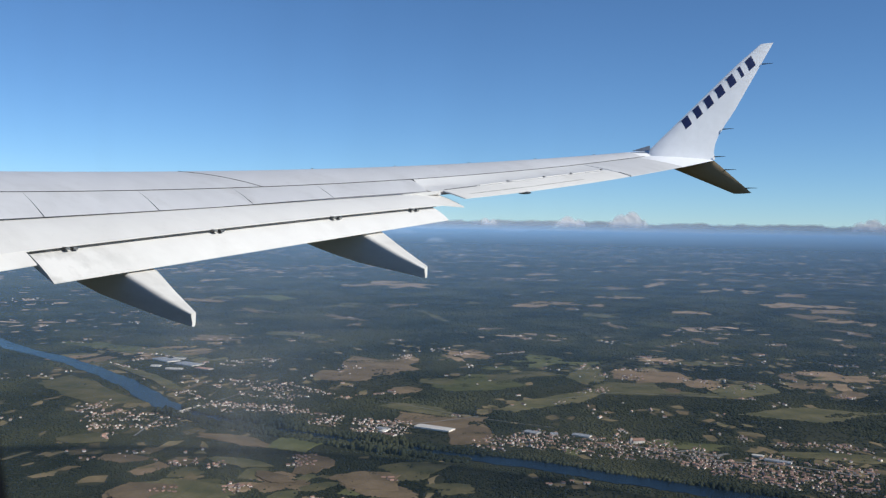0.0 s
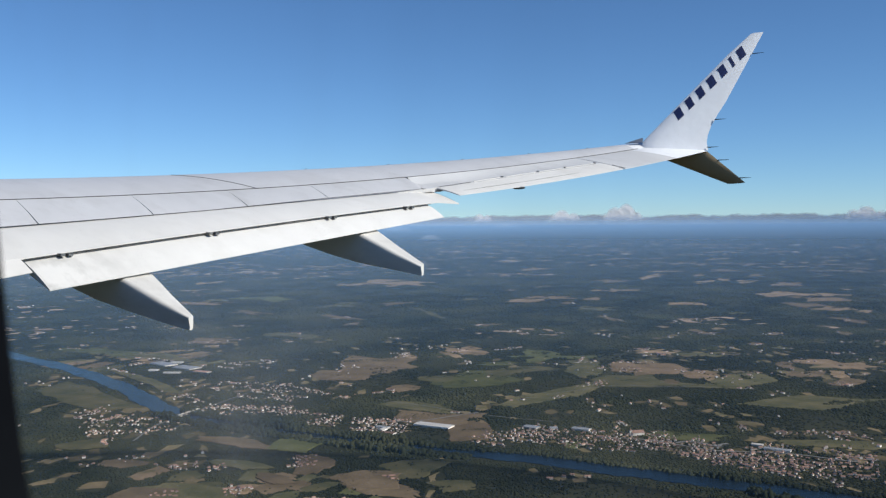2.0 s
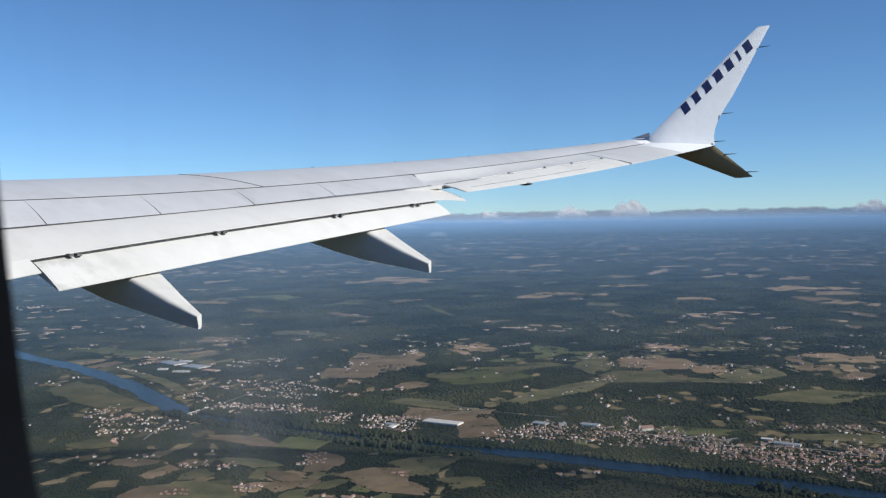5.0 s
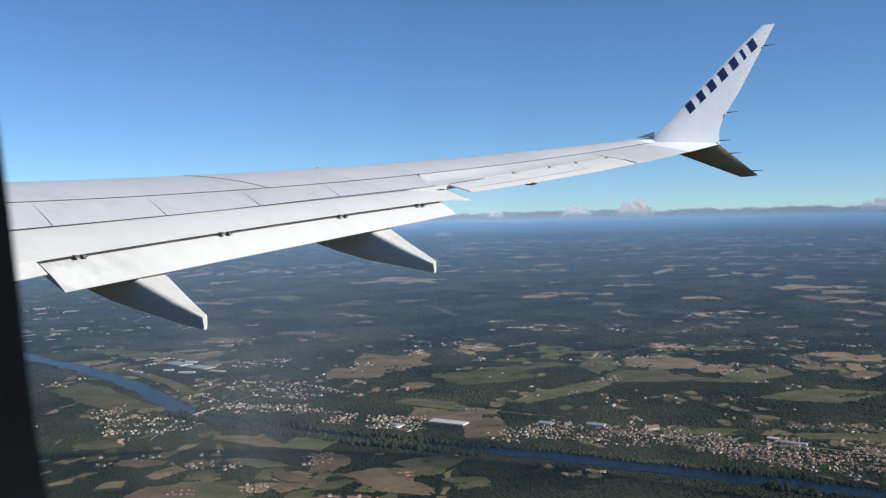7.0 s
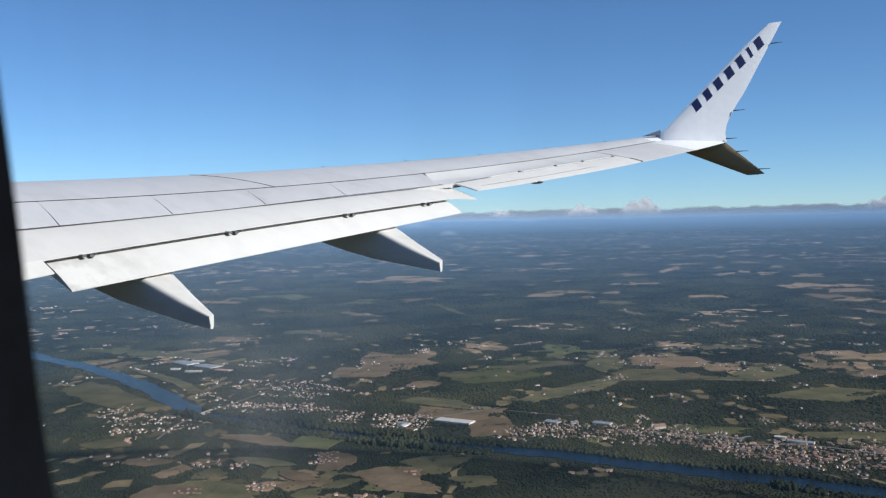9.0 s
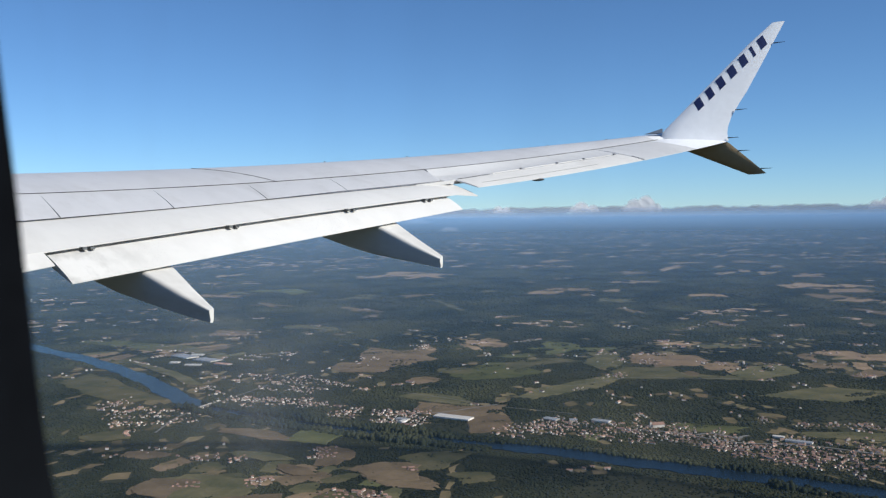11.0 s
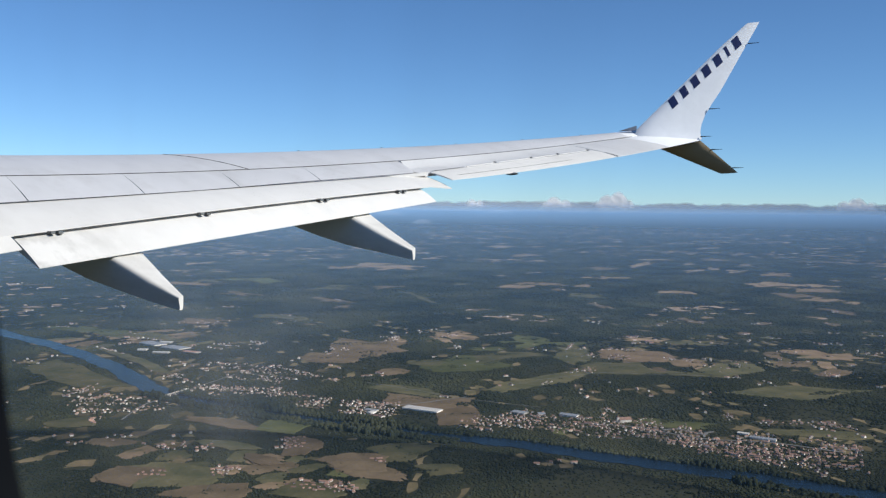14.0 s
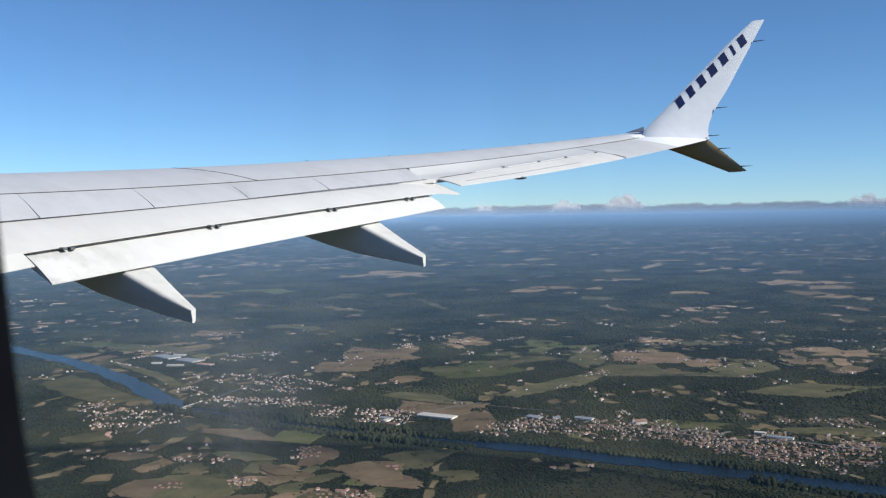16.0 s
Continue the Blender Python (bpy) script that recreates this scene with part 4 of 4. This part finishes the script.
# corner plate that closes the step behind the outermost spoiler
bm = bmesh.new()
plate = [spo(11.55) + Vector((0, 0.02, 0.006)), spo(12.045) + Vector((0, 0.06, 0.010)), ail(12.045) + Vector((0, -0.015, 0.004))]
hi, lo = [bm.verts.new(p) for p in plate], [bm.verts.new(p - Vector((0, 0, 0.05))) for p in plate]
bm.faces.new(hi)
bm.faces.new(lo[::-1])
for i in range(3):
    bm.faces.new((lo[i], lo[(i + 1) % 3], hi[(i + 1) % 3], hi[i]))
part("corner_plate", bm, M_FLAP, jet, "pale grey corner panel behind the spoiler")
aileron = part("aileron", slab(lambda x: ail(x) + Vector((0, -0.006, 0.0)), te, span(12.10, 15.31, 8), 0.014, 0.008, 0.008), M_FLAP, jet, "pale grey aileron", True)
# raised pale strips stand in for hinge gap edges that catch the sun
for x0, x1 in ((12.75, 13.25), (13.35, 13.95), (14.0, 14.5), (14.55, 15.15)):
    bm = bmesh.new()
    p, q = ail(x0) + Vector((0, 0.006, 0.010)), ail(x1) + Vector((0, 0.006, 0.010))
    box(bm, (p + q) / 2, ((q - p).length, 0.015, 0.010), (q - p).to_track_quat("X", "Z").to_matrix().to_4x4())
    part("sunlit_gap_edge", bm, M_FLAP, aileron, "pale strip standing in for the sunlit edge of the hinge gap")
    bm = bmesh.new()
    box(bm, q + Vector((0.02, -0.01, 0.012)), (0.035, 0.035, 0.018))
    part("hinge", bm, M_METAL, aileron, "dark hinge fitting")
bm = bmesh.new()
for x0, x1 in ((12.3, 13.4), (13.4, 14.5)):
    p, q = ail(x0).lerp(te(x0), 0.66), ail(x1).lerp(te(x1), 0.66)
    box(bm, (p + q) / 2 + Vector((0, 0, 0.007)), ((q - p).length, 0.005, 0.006), (q - p).to_track_quat("X", "Z").to_matrix().to_4x4())
part("tab_joint", bm, M_GAP, aileron, "thin dark tab joint")
bm = bmesh.new()
bmesh.ops.create_icosphere(bm, subdivisions=2, radius=1)
bmesh.ops.transform(bm, matrix=Matrix.Translation(te(13.2) + Vector((0, 0.04, -0.020))) @ Matrix.Diagonal((0.04, 0.11, 0.022, 1)), verts=bm.verts)
part("tab_rod_fairing", bm, M_METAL, jet, "small dark bulge under the aileron", True)

# flaps
main_flap = part("main_flap", slab(lambda x: spo(x) + Vector((0, 0.16, 0.025)), lambda x: mte(x) if x < 11.8 else mte(11.8).lerp(Vector((12.1, 7.37, 0.306)), (x - 11.8) / 0.3), span(4.4, 11.8, 14) + [11.95, 12.1], 0.13, 0.014, 0.03), M_FLAP, jet, "off-white main flap, lowered", True)
part("flap_tail", slab(lambda x: mte(x) + Vector((0, 0.01, 0.002)), fte, span(4.4, 6.515, 4), 0.018, 0.010, 0.004), M_FLAP, jet, "off-white rear strip of the inner flap", True)
aft_flap = part("aft_flap", slab(lambda x: mte(x) + Vector((0, 0.05, -0.022)), ate, span(6.56, 11.66, 10), 0.09, 0.010, 0.016), M_AFT, jet, "off-white aft flap, lowered", True)
# dark strip fills the slot in place of its shade
part("flap_slot_shade", seam([mte(x) + Vector((0, -0.008, -0.016)) for x in span(6.56, 11.66, 12)], 0.022), M_GAP, main_flap, "dark filler strip standing in for shade in the flap slot")
for x in (6.93, 8.52, 10.08, 11.28):
    bm = bmesh.new()
    p = mte(x)
    box(bm, p + Vector((-0.04, -0.01, -0.026)), (0.050, 0.08, 0.030))
    box(bm, p + Vector((0.04, -0.02, -0.027)), (0.052, 0.09, 0.026))
    bmesh.ops.bevel(bm, geom=list(bm.edges), offset=0.008, segments=1)
    part("flap_bracket", bm, M_METAL, main_flap, "dark hinge bracket between the flaps")


# flap track fairings
def fairing(stations):
    """A blade-like canoe: a flat sloping top with soft shoulders, upright sides, a rounded keel."""
    secs = []
    for y, xl, xr, zl, zr, zb in stations:
        w, h = xr - xl, zl - zb
        r = min(0.045, 0.22 * w, 0.25 * h)
        prof = [(xl, zl - 1.6 * r), (xl, zl - r), (xl + 0.12 * r, zl - 0.5 * r), (xl + 0.5 * r, zl - 0.12 * r), (xl + r, zl), (xl + 1.6 * r, zl + 0.6 * r * (zr - zl) / w), (xr - 1.6 * r, zr - 0.6 * r * (zr - zl) / w), (xr - r, zr), (xr - 0.3 * r, zr - 0.3 * r), (xr, zr - r), (xr, zr - 1.6 * r),
                (xr - 0.01 * w, zb + 0.45 * h), (xr - 0.08 * w, zb + 0.14 * h), (xr - 0.28 * w, zb), (xl + 0.24 * w, zb), (xl + 0.07 * w + 0.006, zb + 0.05 * h), (xl + 0.016, zb + 0.20 * h), (xl + 0.008, zb + 0.5 * h)]
        secs.append([Vector((x, y, z)) for x, z in prof])
    return loft(secs)


# station, inner side, outer side, top inner, top outer, keel
FAIR_IN = [(11.6, 7.42, 7.55, -0.10, -0.10, -0.16), (11.1, 7.34, 7.64, -0.06, -0.05, -0.34), (10.3, 7.285, 7.72, -0.08, -0.06, -0.50), (9.267, 7.282, 7.72, -0.30, -0.27, -0.657),
           (8.741, 7.282, 7.70, -0.42, -0.38, -0.788), (8.22, 7.282, 7.65, -0.528, -0.484, -0.873), (7.934, 7.282, 7.567, -0.622, -0.588, -0.915),
           (7.677, 7.282, 7.490, -0.708, -0.682, -0.949), (7.427, 7.282, 7.413, -0.792, -0.771, -0.975), (7.185, 7.282, 7.337, -0.872, -0.856, -0.998)]
FAIR_OUT = [(10.6, 10.40, 10.51, 0.28, 0.28, 0.22), (10.2, 10.34, 10.60, 0.28, 0.30, 0.08), (9.5, 10.31, 10.68, 0.22, 0.25, -0.06), (8.764, 10.306, 10.68, 0.08, 0.11, -0.230),
            (8.275, 10.306, 10.68, 0.03, 0.06, -0.357), (7.789, 10.306, 10.65, -0.04, 0.0, -0.456), (7.601, 10.306, 10.639, -0.106, -0.058, -0.482),
            (7.361, 10.306, 10.570, -0.205, -0.163, -0.512), (7.127, 10.306, 10.502, -0.301, -0.264, -0.540), (6.898, 10.306, 10.433, -0.395, -0.361, -0.570), (6.675, 10.306, 10.363, -0.486, -0.455, -0.600)]
part("flap_track_fairing", fairing(FAIR_IN), M_FAIR, jet, "tapering grey flap track fairing", True)
part("flap_track_fairing", fairing(FAIR_OUT), M_FAIR, jet, "tapering grey flap track fairing", True)

# thin seams and small fins on the upper skin


def upper(x, s):
    p = hin(x).lerp(crest(x), s)
    p.z += 0.045 * chord(x) / 4 * 4 * s * (1 - s)
    return p


part("panel_seam", seam([upper(9.98 - 0.42 * k / 6, k / 6 * 0.98) for k in range(7)], 0.012), M_GAP, jet, "fine dark panel joint")
part("panel_seam", seam([spo(x) + Vector((0, -0.006, 0.020 * min(max((x - 9.0) / 1.5, 0), 1))) for x in span(4.4, 12.06, 20)], 0.036), M_GAP, jet, "dark gap behind the spoilers")
part("panel_seam", seam([hin(x) + Vector((0, -0.008, 0.004)) for x in span(4.4, 12.15, 14)], 0.032), M_GAP, jet, "dark spoiler hinge gap")
part("panel_seam", seam([hin(x) + Vector((0, -0.008, 0.003)) for x in span(12.15, 16.76, 11)], 0.016), M_GAP, jet, "fine dark panel joint")
part("panel_seam", seam([ail(15.33).lerp(te(15.36), 0.45) + Vector((0, 0.0, 0.006)), te(15.36) + Vector((0, 0.02, 0.006))], 0.009), M_GAP, jet, "fine dark panel joint")
part("panel_seam", seam([ail(x) + Vector((0, 0.005, 0.006)) for x in span(12.15, 12.7, 3)], 0.012), M_GAP, jet, "fine dark panel joint")
for x in (11.37, 12.60, 13.81, 14.99, 16.12):
    bm = bmesh.new()
    box(bm, crest(x) + Vector((0, 0.05, 0.008)), (0.006, 0.03, 0.011))
    part("vortex_fin", bm, M_METAL, wing, "tiny fin on the wing")

# winglet: upper blade in a leaning plane, lower strake
WA, WB, WC = Vector((16.95, 6.77, 1.47)), Vector((17.35, 5.72, 1.30)), Vector((18.1, 5.0, 3.38))
WN = (WB - WA).cross(WC - WA).normalized()
if WN.x > 0:
    WN = -WN


def on_blade(y, z):
    return Vector((WA.x - (WN.y * (y - WA.y) + WN.z * (z - WA.z)) / WN.x, y, z))


BLADE_REAR = [(1.302, 5.721), (1.43, 5.751), (1.56, 5.745), (1.713, 5.706), (1.934, 5.612), (2.155, 5.50), (2.56, 5.335), (2.97, 5.167), (3.377, 5.001)]
secs = []
for k, (zr, yr) in enumerate(BLADE_REAR):
    s = (zr - 1.302) / (3.377 - 1.302)
    zf = 1.474 + (3.355 - 1.474) * s
    yf = 6.769 - (zf - 1.474) * 0.815 - (0.04 if k == 8 else 0)
    a, b = on_blade(yf, zf), on_blade(yr, zr)
    th = 0.075 * (1 - s) + 0.022
    ring = []
    for i in range(12):
        u = 2 * math.pi * i / 12
        q = 0.5 - 0.5 * math.cos(u)
        ring.append(a.lerp(b, q) + WN * (th * math.sin(u) * (1 - 0.75 * q) - th * 0.3))
    secs.append(ring)
secs.insert(0, [q + Vector((-0.05, 0.0, -0.14)) * min(max((q.y - 5.70) / 0.6, 0.05), 1.0) for q in secs[0]])
winglet = part("winglet", loft(secs), M_WHITE, jet, "tall white swept winglet blade", True)


def blade_skin(p):
    """How far the inboard skin of the blade stands off its middle plane near p."""
    s = min(max((p.z - 1.35) / 2.02, 0), 1)
    yf, yr = 6.769 - (p.z - 1.474) * 0.815, float(np.interp(p.z, [q[0] for q in BLADE_REAR], [q[1] for q in BLADE_REAR]))
    q = min(max((yf - p.y) / (yf - yr), 0.02), 0.98)
    th = 0.075 * (1 - s) + 0.022
    return th * math.sin(math.acos(1 - 2 * q)) * (1 - 0.75 * q) - th * 0.3


# plain navy bars in place of the lettering
MARK_A, MARK_B = on_blade(6.272, 1.90), on_blade(5.284, 3.058)
along = (MARK_B - MARK_A).normalized()
across = WN.cross(along).normalized()
WIDTHS = [0.70, 0.66, 0.70, 0.74, 0.70, 0.30, 0.70]
total = sum(WIDTHS) + 0.58 * 6
run = (MARK_B - MARK_A).length
pos_ = 0.0
for w in WIDTHS:
    c = MARK_A + along * (pos_ + w / 2) * run / total
    pos_ += w + 0.58
    bm = bmesh.new()
    hw, hh = w / 2 * run / total, 0.088
    corners = [c + along * sx * hw + across * sy * hh + along * sy * 0.03 for sx, sy in ((-1, -1), (1, -1), (1, 1), (-1, 1))]
    lower = [p + WN * (blade_skin(p) + 0.006) for p in corners]
    lo = [bm.verts.new(p - WN * 0.012) for p in lower]
    hi = [bm.verts.new(p) for p in lower]
    bm.faces.new(hi)
    bm.faces.new(lo[::-1])
    for i in range(4):
        bm.faces.new((lo[i], lo[(i + 1) % 4], hi[(i + 1) % 4], hi[i]))
    part("mark", bm, M_NAVY, winglet, "plain navy bar")


def wick(p, parent, length=0.2):
    bm = bmesh.new()
    bmesh.ops.create_cone(bm, cap_ends=True, segments=6, radius1=0.010, radius2=0.003, depth=length)
    bmesh.ops.transform(bm, matrix=Matrix.Translation(p + Vector((0, -length / 2, 0))) @ pose(0, 0, 0, 90, 0, 0), verts=bm.verts)
    part("static_wick", bm, M_GAP, parent, "thin dark static wick")


for y, z in ((5.15, 2.99), (5.655, 1.83), (5.74, 1.34)):
    wick(on_blade(y, z), winglet)
SR, ST = (Vector((17.20, 6.47, 1.155)), Vector((17.35, 5.74, 1.27))), (Vector((17.88, 5.56, 0.715)), Vector((17.93, 5.26, 0.73)))
secs = []
SN = (SR[1] - SR[0]).cross(ST[0] - SR[0]).normalized()
for k in range(6):
    s = k / 5
    a, b = SR[0].lerp(ST[0], s), SR[1].lerp(ST[1], s)
    th = 0.05 * (1 - s) + 0.012
    secs.append([a.lerp(b, 0.5 - 0.5 * math.cos(2 * math.pi * i / 10)) + SN * th * math.sin(2 * math.pi * i / 10) for i in range(10)])
strake = part("strake", loft(secs), M_UNDER, jet, "lower winglet strake, underside shade and ground reflection put into its brown", True)
wick(SR[1].lerp(ST[1], 0.28), strake)
wick(SR[1].lerp(ST[1], 0.85), strake)
bm = bmesh.new()
p = [Vector(q) for q in ((16.74, 7.00, 1.440), (16.97, 6.77, 1.46), (16.985, 6.78, 1.545), (16.78, 7.03, 1.435), (17.03, 6.86, 1.455), (17.01, 6.83, 1.52))]
vs = [bm.verts.new(q) for q in p]
for f in ((0, 1, 2), (5, 4, 3), (0, 3, 4, 1), (1, 4, 5, 2), (2, 5, 3, 0)):
    bm.faces.new([vs[i] for i in f])
bmesh.ops.bevel(bm, geom=list(bm.edges), offset=0.008, segments=2)
part("navigation_light", bm, M_LENS, jet, "dark glass light fairing at the wing tip")

# cabin wall with its window
AXIS_X, AXIS_Z, R_OUT, R_IN = -0.193, 0.0, 1.893, 1.855
Y0, Y1 = -5.0, 17.5
WY, WZ, WW, WH, TILT = 0.1380, 0.0089, 0.1525, 0.1359, 9.94


def wall_x(z, r):
    return AXIS_X + math.sqrt(r * r - (z - AXIS_Z) ** 2)


def window_ring(r, grow, n=64):
    out = []
    for i in range(n):
        t = 2 * math.pi * i / n
        c, s = math.cos(t), math.sin(t)
        k = (abs(c) ** 4.9 + abs(s) ** 4.9) ** (-1 / 4.9)
        u, v = (WW * grow) * k * c, (WH * grow) * k * s
        y, z = WY + u + v * math.tan(radians(TILT)), WZ + v
        out.append(Vector((wall_x(z, r), y, z)))
    return out


def panel_ring(r, n=64):
    out = []
    for i in range(n):
        t = 2 * math.pi * i / n
        c, s = math.cos(t), math.sin(t)
        k = min(0.36 / max(abs(c), 1e-6), 0.36 / max(abs(s), 1e-6))
        out.append(Vector((wall_x(WZ + k * s, r), WY + k * c, WZ + k * s)))
    return out


def shell(r):
    bm = bmesh.new()
    a0 = math.asin((WZ - 0.36 - AXIS_Z) / r)
    a1 = math.asin((WZ + 0.36 - AXIS_Z) / r)
    angs = span(a0, a1, 6) + span(a1, a0 + 2 * math.pi, 40)[1:-1]
    ys = span(Y0, WY - 0.36, 6) + span(WY - 0.36, WY + 0.36, 2)[1:] + span(WY + 0.36, Y1, 16)[1:]
    grid = [[bm.verts.new((AXIS_X + r * math.cos(a), y, AXIS_Z + r * math.sin(a))) for a in angs] for y in ys]
    n = len(angs)
    for j in range(len(ys) - 1):
        for i in range(n):
            if i < 6 and ys[j] > WY - 0.37 and ys[j + 1] < WY + 0.37:
                continue
            bm.faces.new((grid[j][i], grid[j][(i + 1) % n], grid[j + 1][(i + 1) % n], grid[j + 1][i]))
    bm.faces.new(grid[0])
    bm.faces.new(grid[-1][::-1])
    pr, wr = panel_ring(r), window_ring(r, 1.0)
    pv, wv = [bm.verts.new(p) for p in pr], [bm.verts.new(p) for p in wr]
    for i in range(64):
        bm.faces.new((pv[i], pv[(i + 1) % 64], wv[(i + 1) % 64], wv[i]))
    return bm


part("fuselage_skin", shell(R_OUT), M_SKIN, jet, "unseen fuselage skin, darkened to cut its bounce light", True)
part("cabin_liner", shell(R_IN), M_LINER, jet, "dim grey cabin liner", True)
bm = bmesh.new()
ra, rb, rc, rd = window_ring(R_IN - 0.003, 1.12), window_ring(R_IN - 0.006, 1.0), window_ring(R_OUT + 0.003, 0.985), window_ring(R_OUT + 0.003, 1.06)
vv = [[bm.verts.new(p) for p in r] for r in (ra, rb, rc, rd)]
for a, b in zip(vv, vv[1:]):
    for i in range(64):
        bm.faces.new((a[i], a[(i + 1) % 64], b[(i + 1) % 64], b[i]))
part("window_frame", bm, M_SEAL, jet, "black rounded cabin window frame", True)

# ---- cloud bank along the skyline ----
def cloud_bank(az0, az1, far, base, top, relief, matter, soft, step=4.0, rows=18):
    """A bank of cloud on an arc round the plain: a billowing front whose crest follows top(metres along the arc), soft at its edges."""
    n = max(8, int((az1 - az0) * far / step))
    verts, faces, uvs = [], [], []
    peak = max(top((az0 + (az1 - az0) * i / n) * far) for i in range(n + 1))
    for i in range(n + 1):
        az = az0 + (az1 - az0) * i / n
        m = az * far
        crest_z = top(m)
        for j in range(rows + 1):
            v = j / rows
            z = base + (crest_z - base) * v
            # billows: round lumps with creases between
            q = 1 - 1.6 * abs(noise.noise(Vector((m / 46, z / 34, far)))) - 0.7 * abs(noise.noise(Vector((m / 20, z / 17, far + 9))))
            r = far - relief * (1.3 * math.cos(math.pi / 2 * (z - base) / (peak - base)) + 0.09 * q)
            verts.append((r * math.cos(az), r * math.sin(az), z))
            # how far inside its ends and foot, and how near to its crest, in softnesses
            uvs.append((min(1.0, min(i, n - i) * (az1 - az0) * far / n / (5 * soft), (z - base) / (2.2 * soft) + 0.02), max(0.0, 1 - (crest_z - z) / (3 * soft))))
    for i in range(n):
        for j in range(rows):
            p = i * (rows + 1) + j
            faces.append((p, p + 1, p + rows + 2, p + rows + 1))
    me = bpy.data.meshes.new("cloud")
    me.from_pydata(verts, [], faces)
    layer = me.uv_layers.new(name="UVMap")
    for loop in me.loops:
        layer.data[loop.index].uv = uvs[loop.vertex_index]
    me.polygons.foreach_set("use_smooth", [True] * len(me.polygons))
    me.materials.append(matter)
    return new("cloud", me)


def ridge(m):
    """Crest of the long bank, in metres over the eye."""
    return 47 + 10 * noise.fractal(Vector((m / 170, 3.3, 0)), 1.0, 2.0, 2) + 11 * (0.5 - abs(noise.noise(Vector((m / 48, 7.7, 0)))))


def head(lobes):
    """Crest of a head of several round lobes: middle in metres along the arc, half width, height."""
    return lambda m: max([8.0] + [tall * math.sqrt(max(0.0, 1 - ((m - c) / half) ** 2)) for c, half, tall in lobes]) + 3 * noise.noise(Vector((m / 16, 1.5, 0)))


bank = cloud_bank(VIEW - 0.62, VIEW + 0.62, 4450, -30, ridge, 14, M_BANK_SHADED, 7)
tagged(bank, "long bank of cumulus along the horizon, shade and haze in its grey-mauve", "cloud", "clouds on the skyline")
# heads that rise out of the bank: bearing, then each lobe's shift, half width and height
HEADS = ((0.434, ((-58, 42, 70), (-12, 62, 104), (38, 50, 92), (82, 30, 62))), (0.494, ((-34, 40, 66), (20, 52, 78), (62, 34, 58))),
         (0.197, ((-60, 44, 66), (0, 56, 84), (52, 46, 70))), (0.583, ((-20, 34, 58), (22, 36, 64))))
for th, lobes in HEADS:
    lobes = [(th * 4400 + c, half, tall) for c, half, tall in lobes]
    wide = max(abs(c - th * 4400) + half for c, half, tall in lobes) / 4400
    ob = cloud_bank(th - wide, th + wide, 4400, 10, head(lobes), 24, M_CLOUD, 9, 3.0, 22)
    tagged(ob, "pale rounded cumulus head above the cloud bank" if len(lobes) > 2 else "small pale cumulus head in the cloud bank", "cloud", "clouds on the skyline")
# small thin puffs low over the plain
for th, far, z, wide in ((0.640, 2100, -34, 60), (0.676, 2000, -15, 80), (0.557, 2200, -9, 90)):
    ob = cloud_bank(th - wide / 2 / far, th + wide / 2 / far, far, z, lambda m, z=z, c=th * far, w=wide: z + 15 * (1 - min(abs(m - c) / (w / 2), 1) ** 2) + 1, 4, M_PUFF, 3, 2.0, 10)
    tagged(ob, "thin pale puff of cloud low over the plain", "cloud", "low cloud puffs")

# a torn shred of low cloud drifting under the wing
for dist, u, v, size, seed in ((118, -0.20, -0.12, 27, 1), (130, -0.22, -0.20, 24, 2)):
    fwd = Vector((0.80, 0.60, 0))
    right = Vector((0.60, -0.80, 0))
    c = Vector((1.55, 0, 0)) + fwd * dist + right * u * dist + Vector((0, 0, v * dist))
    bm = bmesh.new()
    bmesh.ops.create_grid(bm, x_segments=40, y_segments=40, size=1.0)
    for w in bm.verts:
        w.co.z = 0.12 * noise.noise(w.co * 2.2 + Vector((0, 0, seed * 5))) + 0.25 * (w.co.x ** 2 + w.co.y ** 2)
    ob = part("cloud", bm, M_WISP, None, "thin torn grey shred of low cloud below the wing", True)
    m = Matrix((right, Vector((0, 0, 1)), -fwd)).transposed().to_4x4()
    ob.matrix_world = Matrix.Translation(c) @ m @ pose(0, 0, 0, 0, 0, 25 * seed) @ Matrix.Diagonal((size, size * 0.8, size, 1))
    tagged(ob, category="cloud", group="low cloud shreds")

# window pane, smudged by long use
M_PANE = vapour("smudged_acrylic", (0.8, 0.85, 0.9), 0.07, 30.0, 0.48, 0.80, stretch=(1.0, 1.0, 0.12))
bm = bmesh.new()
ring = [bm.verts.new(p) for p in window_ring(R_OUT - 0.012, 0.99)]
bm.faces.new(ring)
pane = part("window_pane", bm, M_PANE, jet, "clear scratched acrylic window pane")
pane.visible_shadow = False
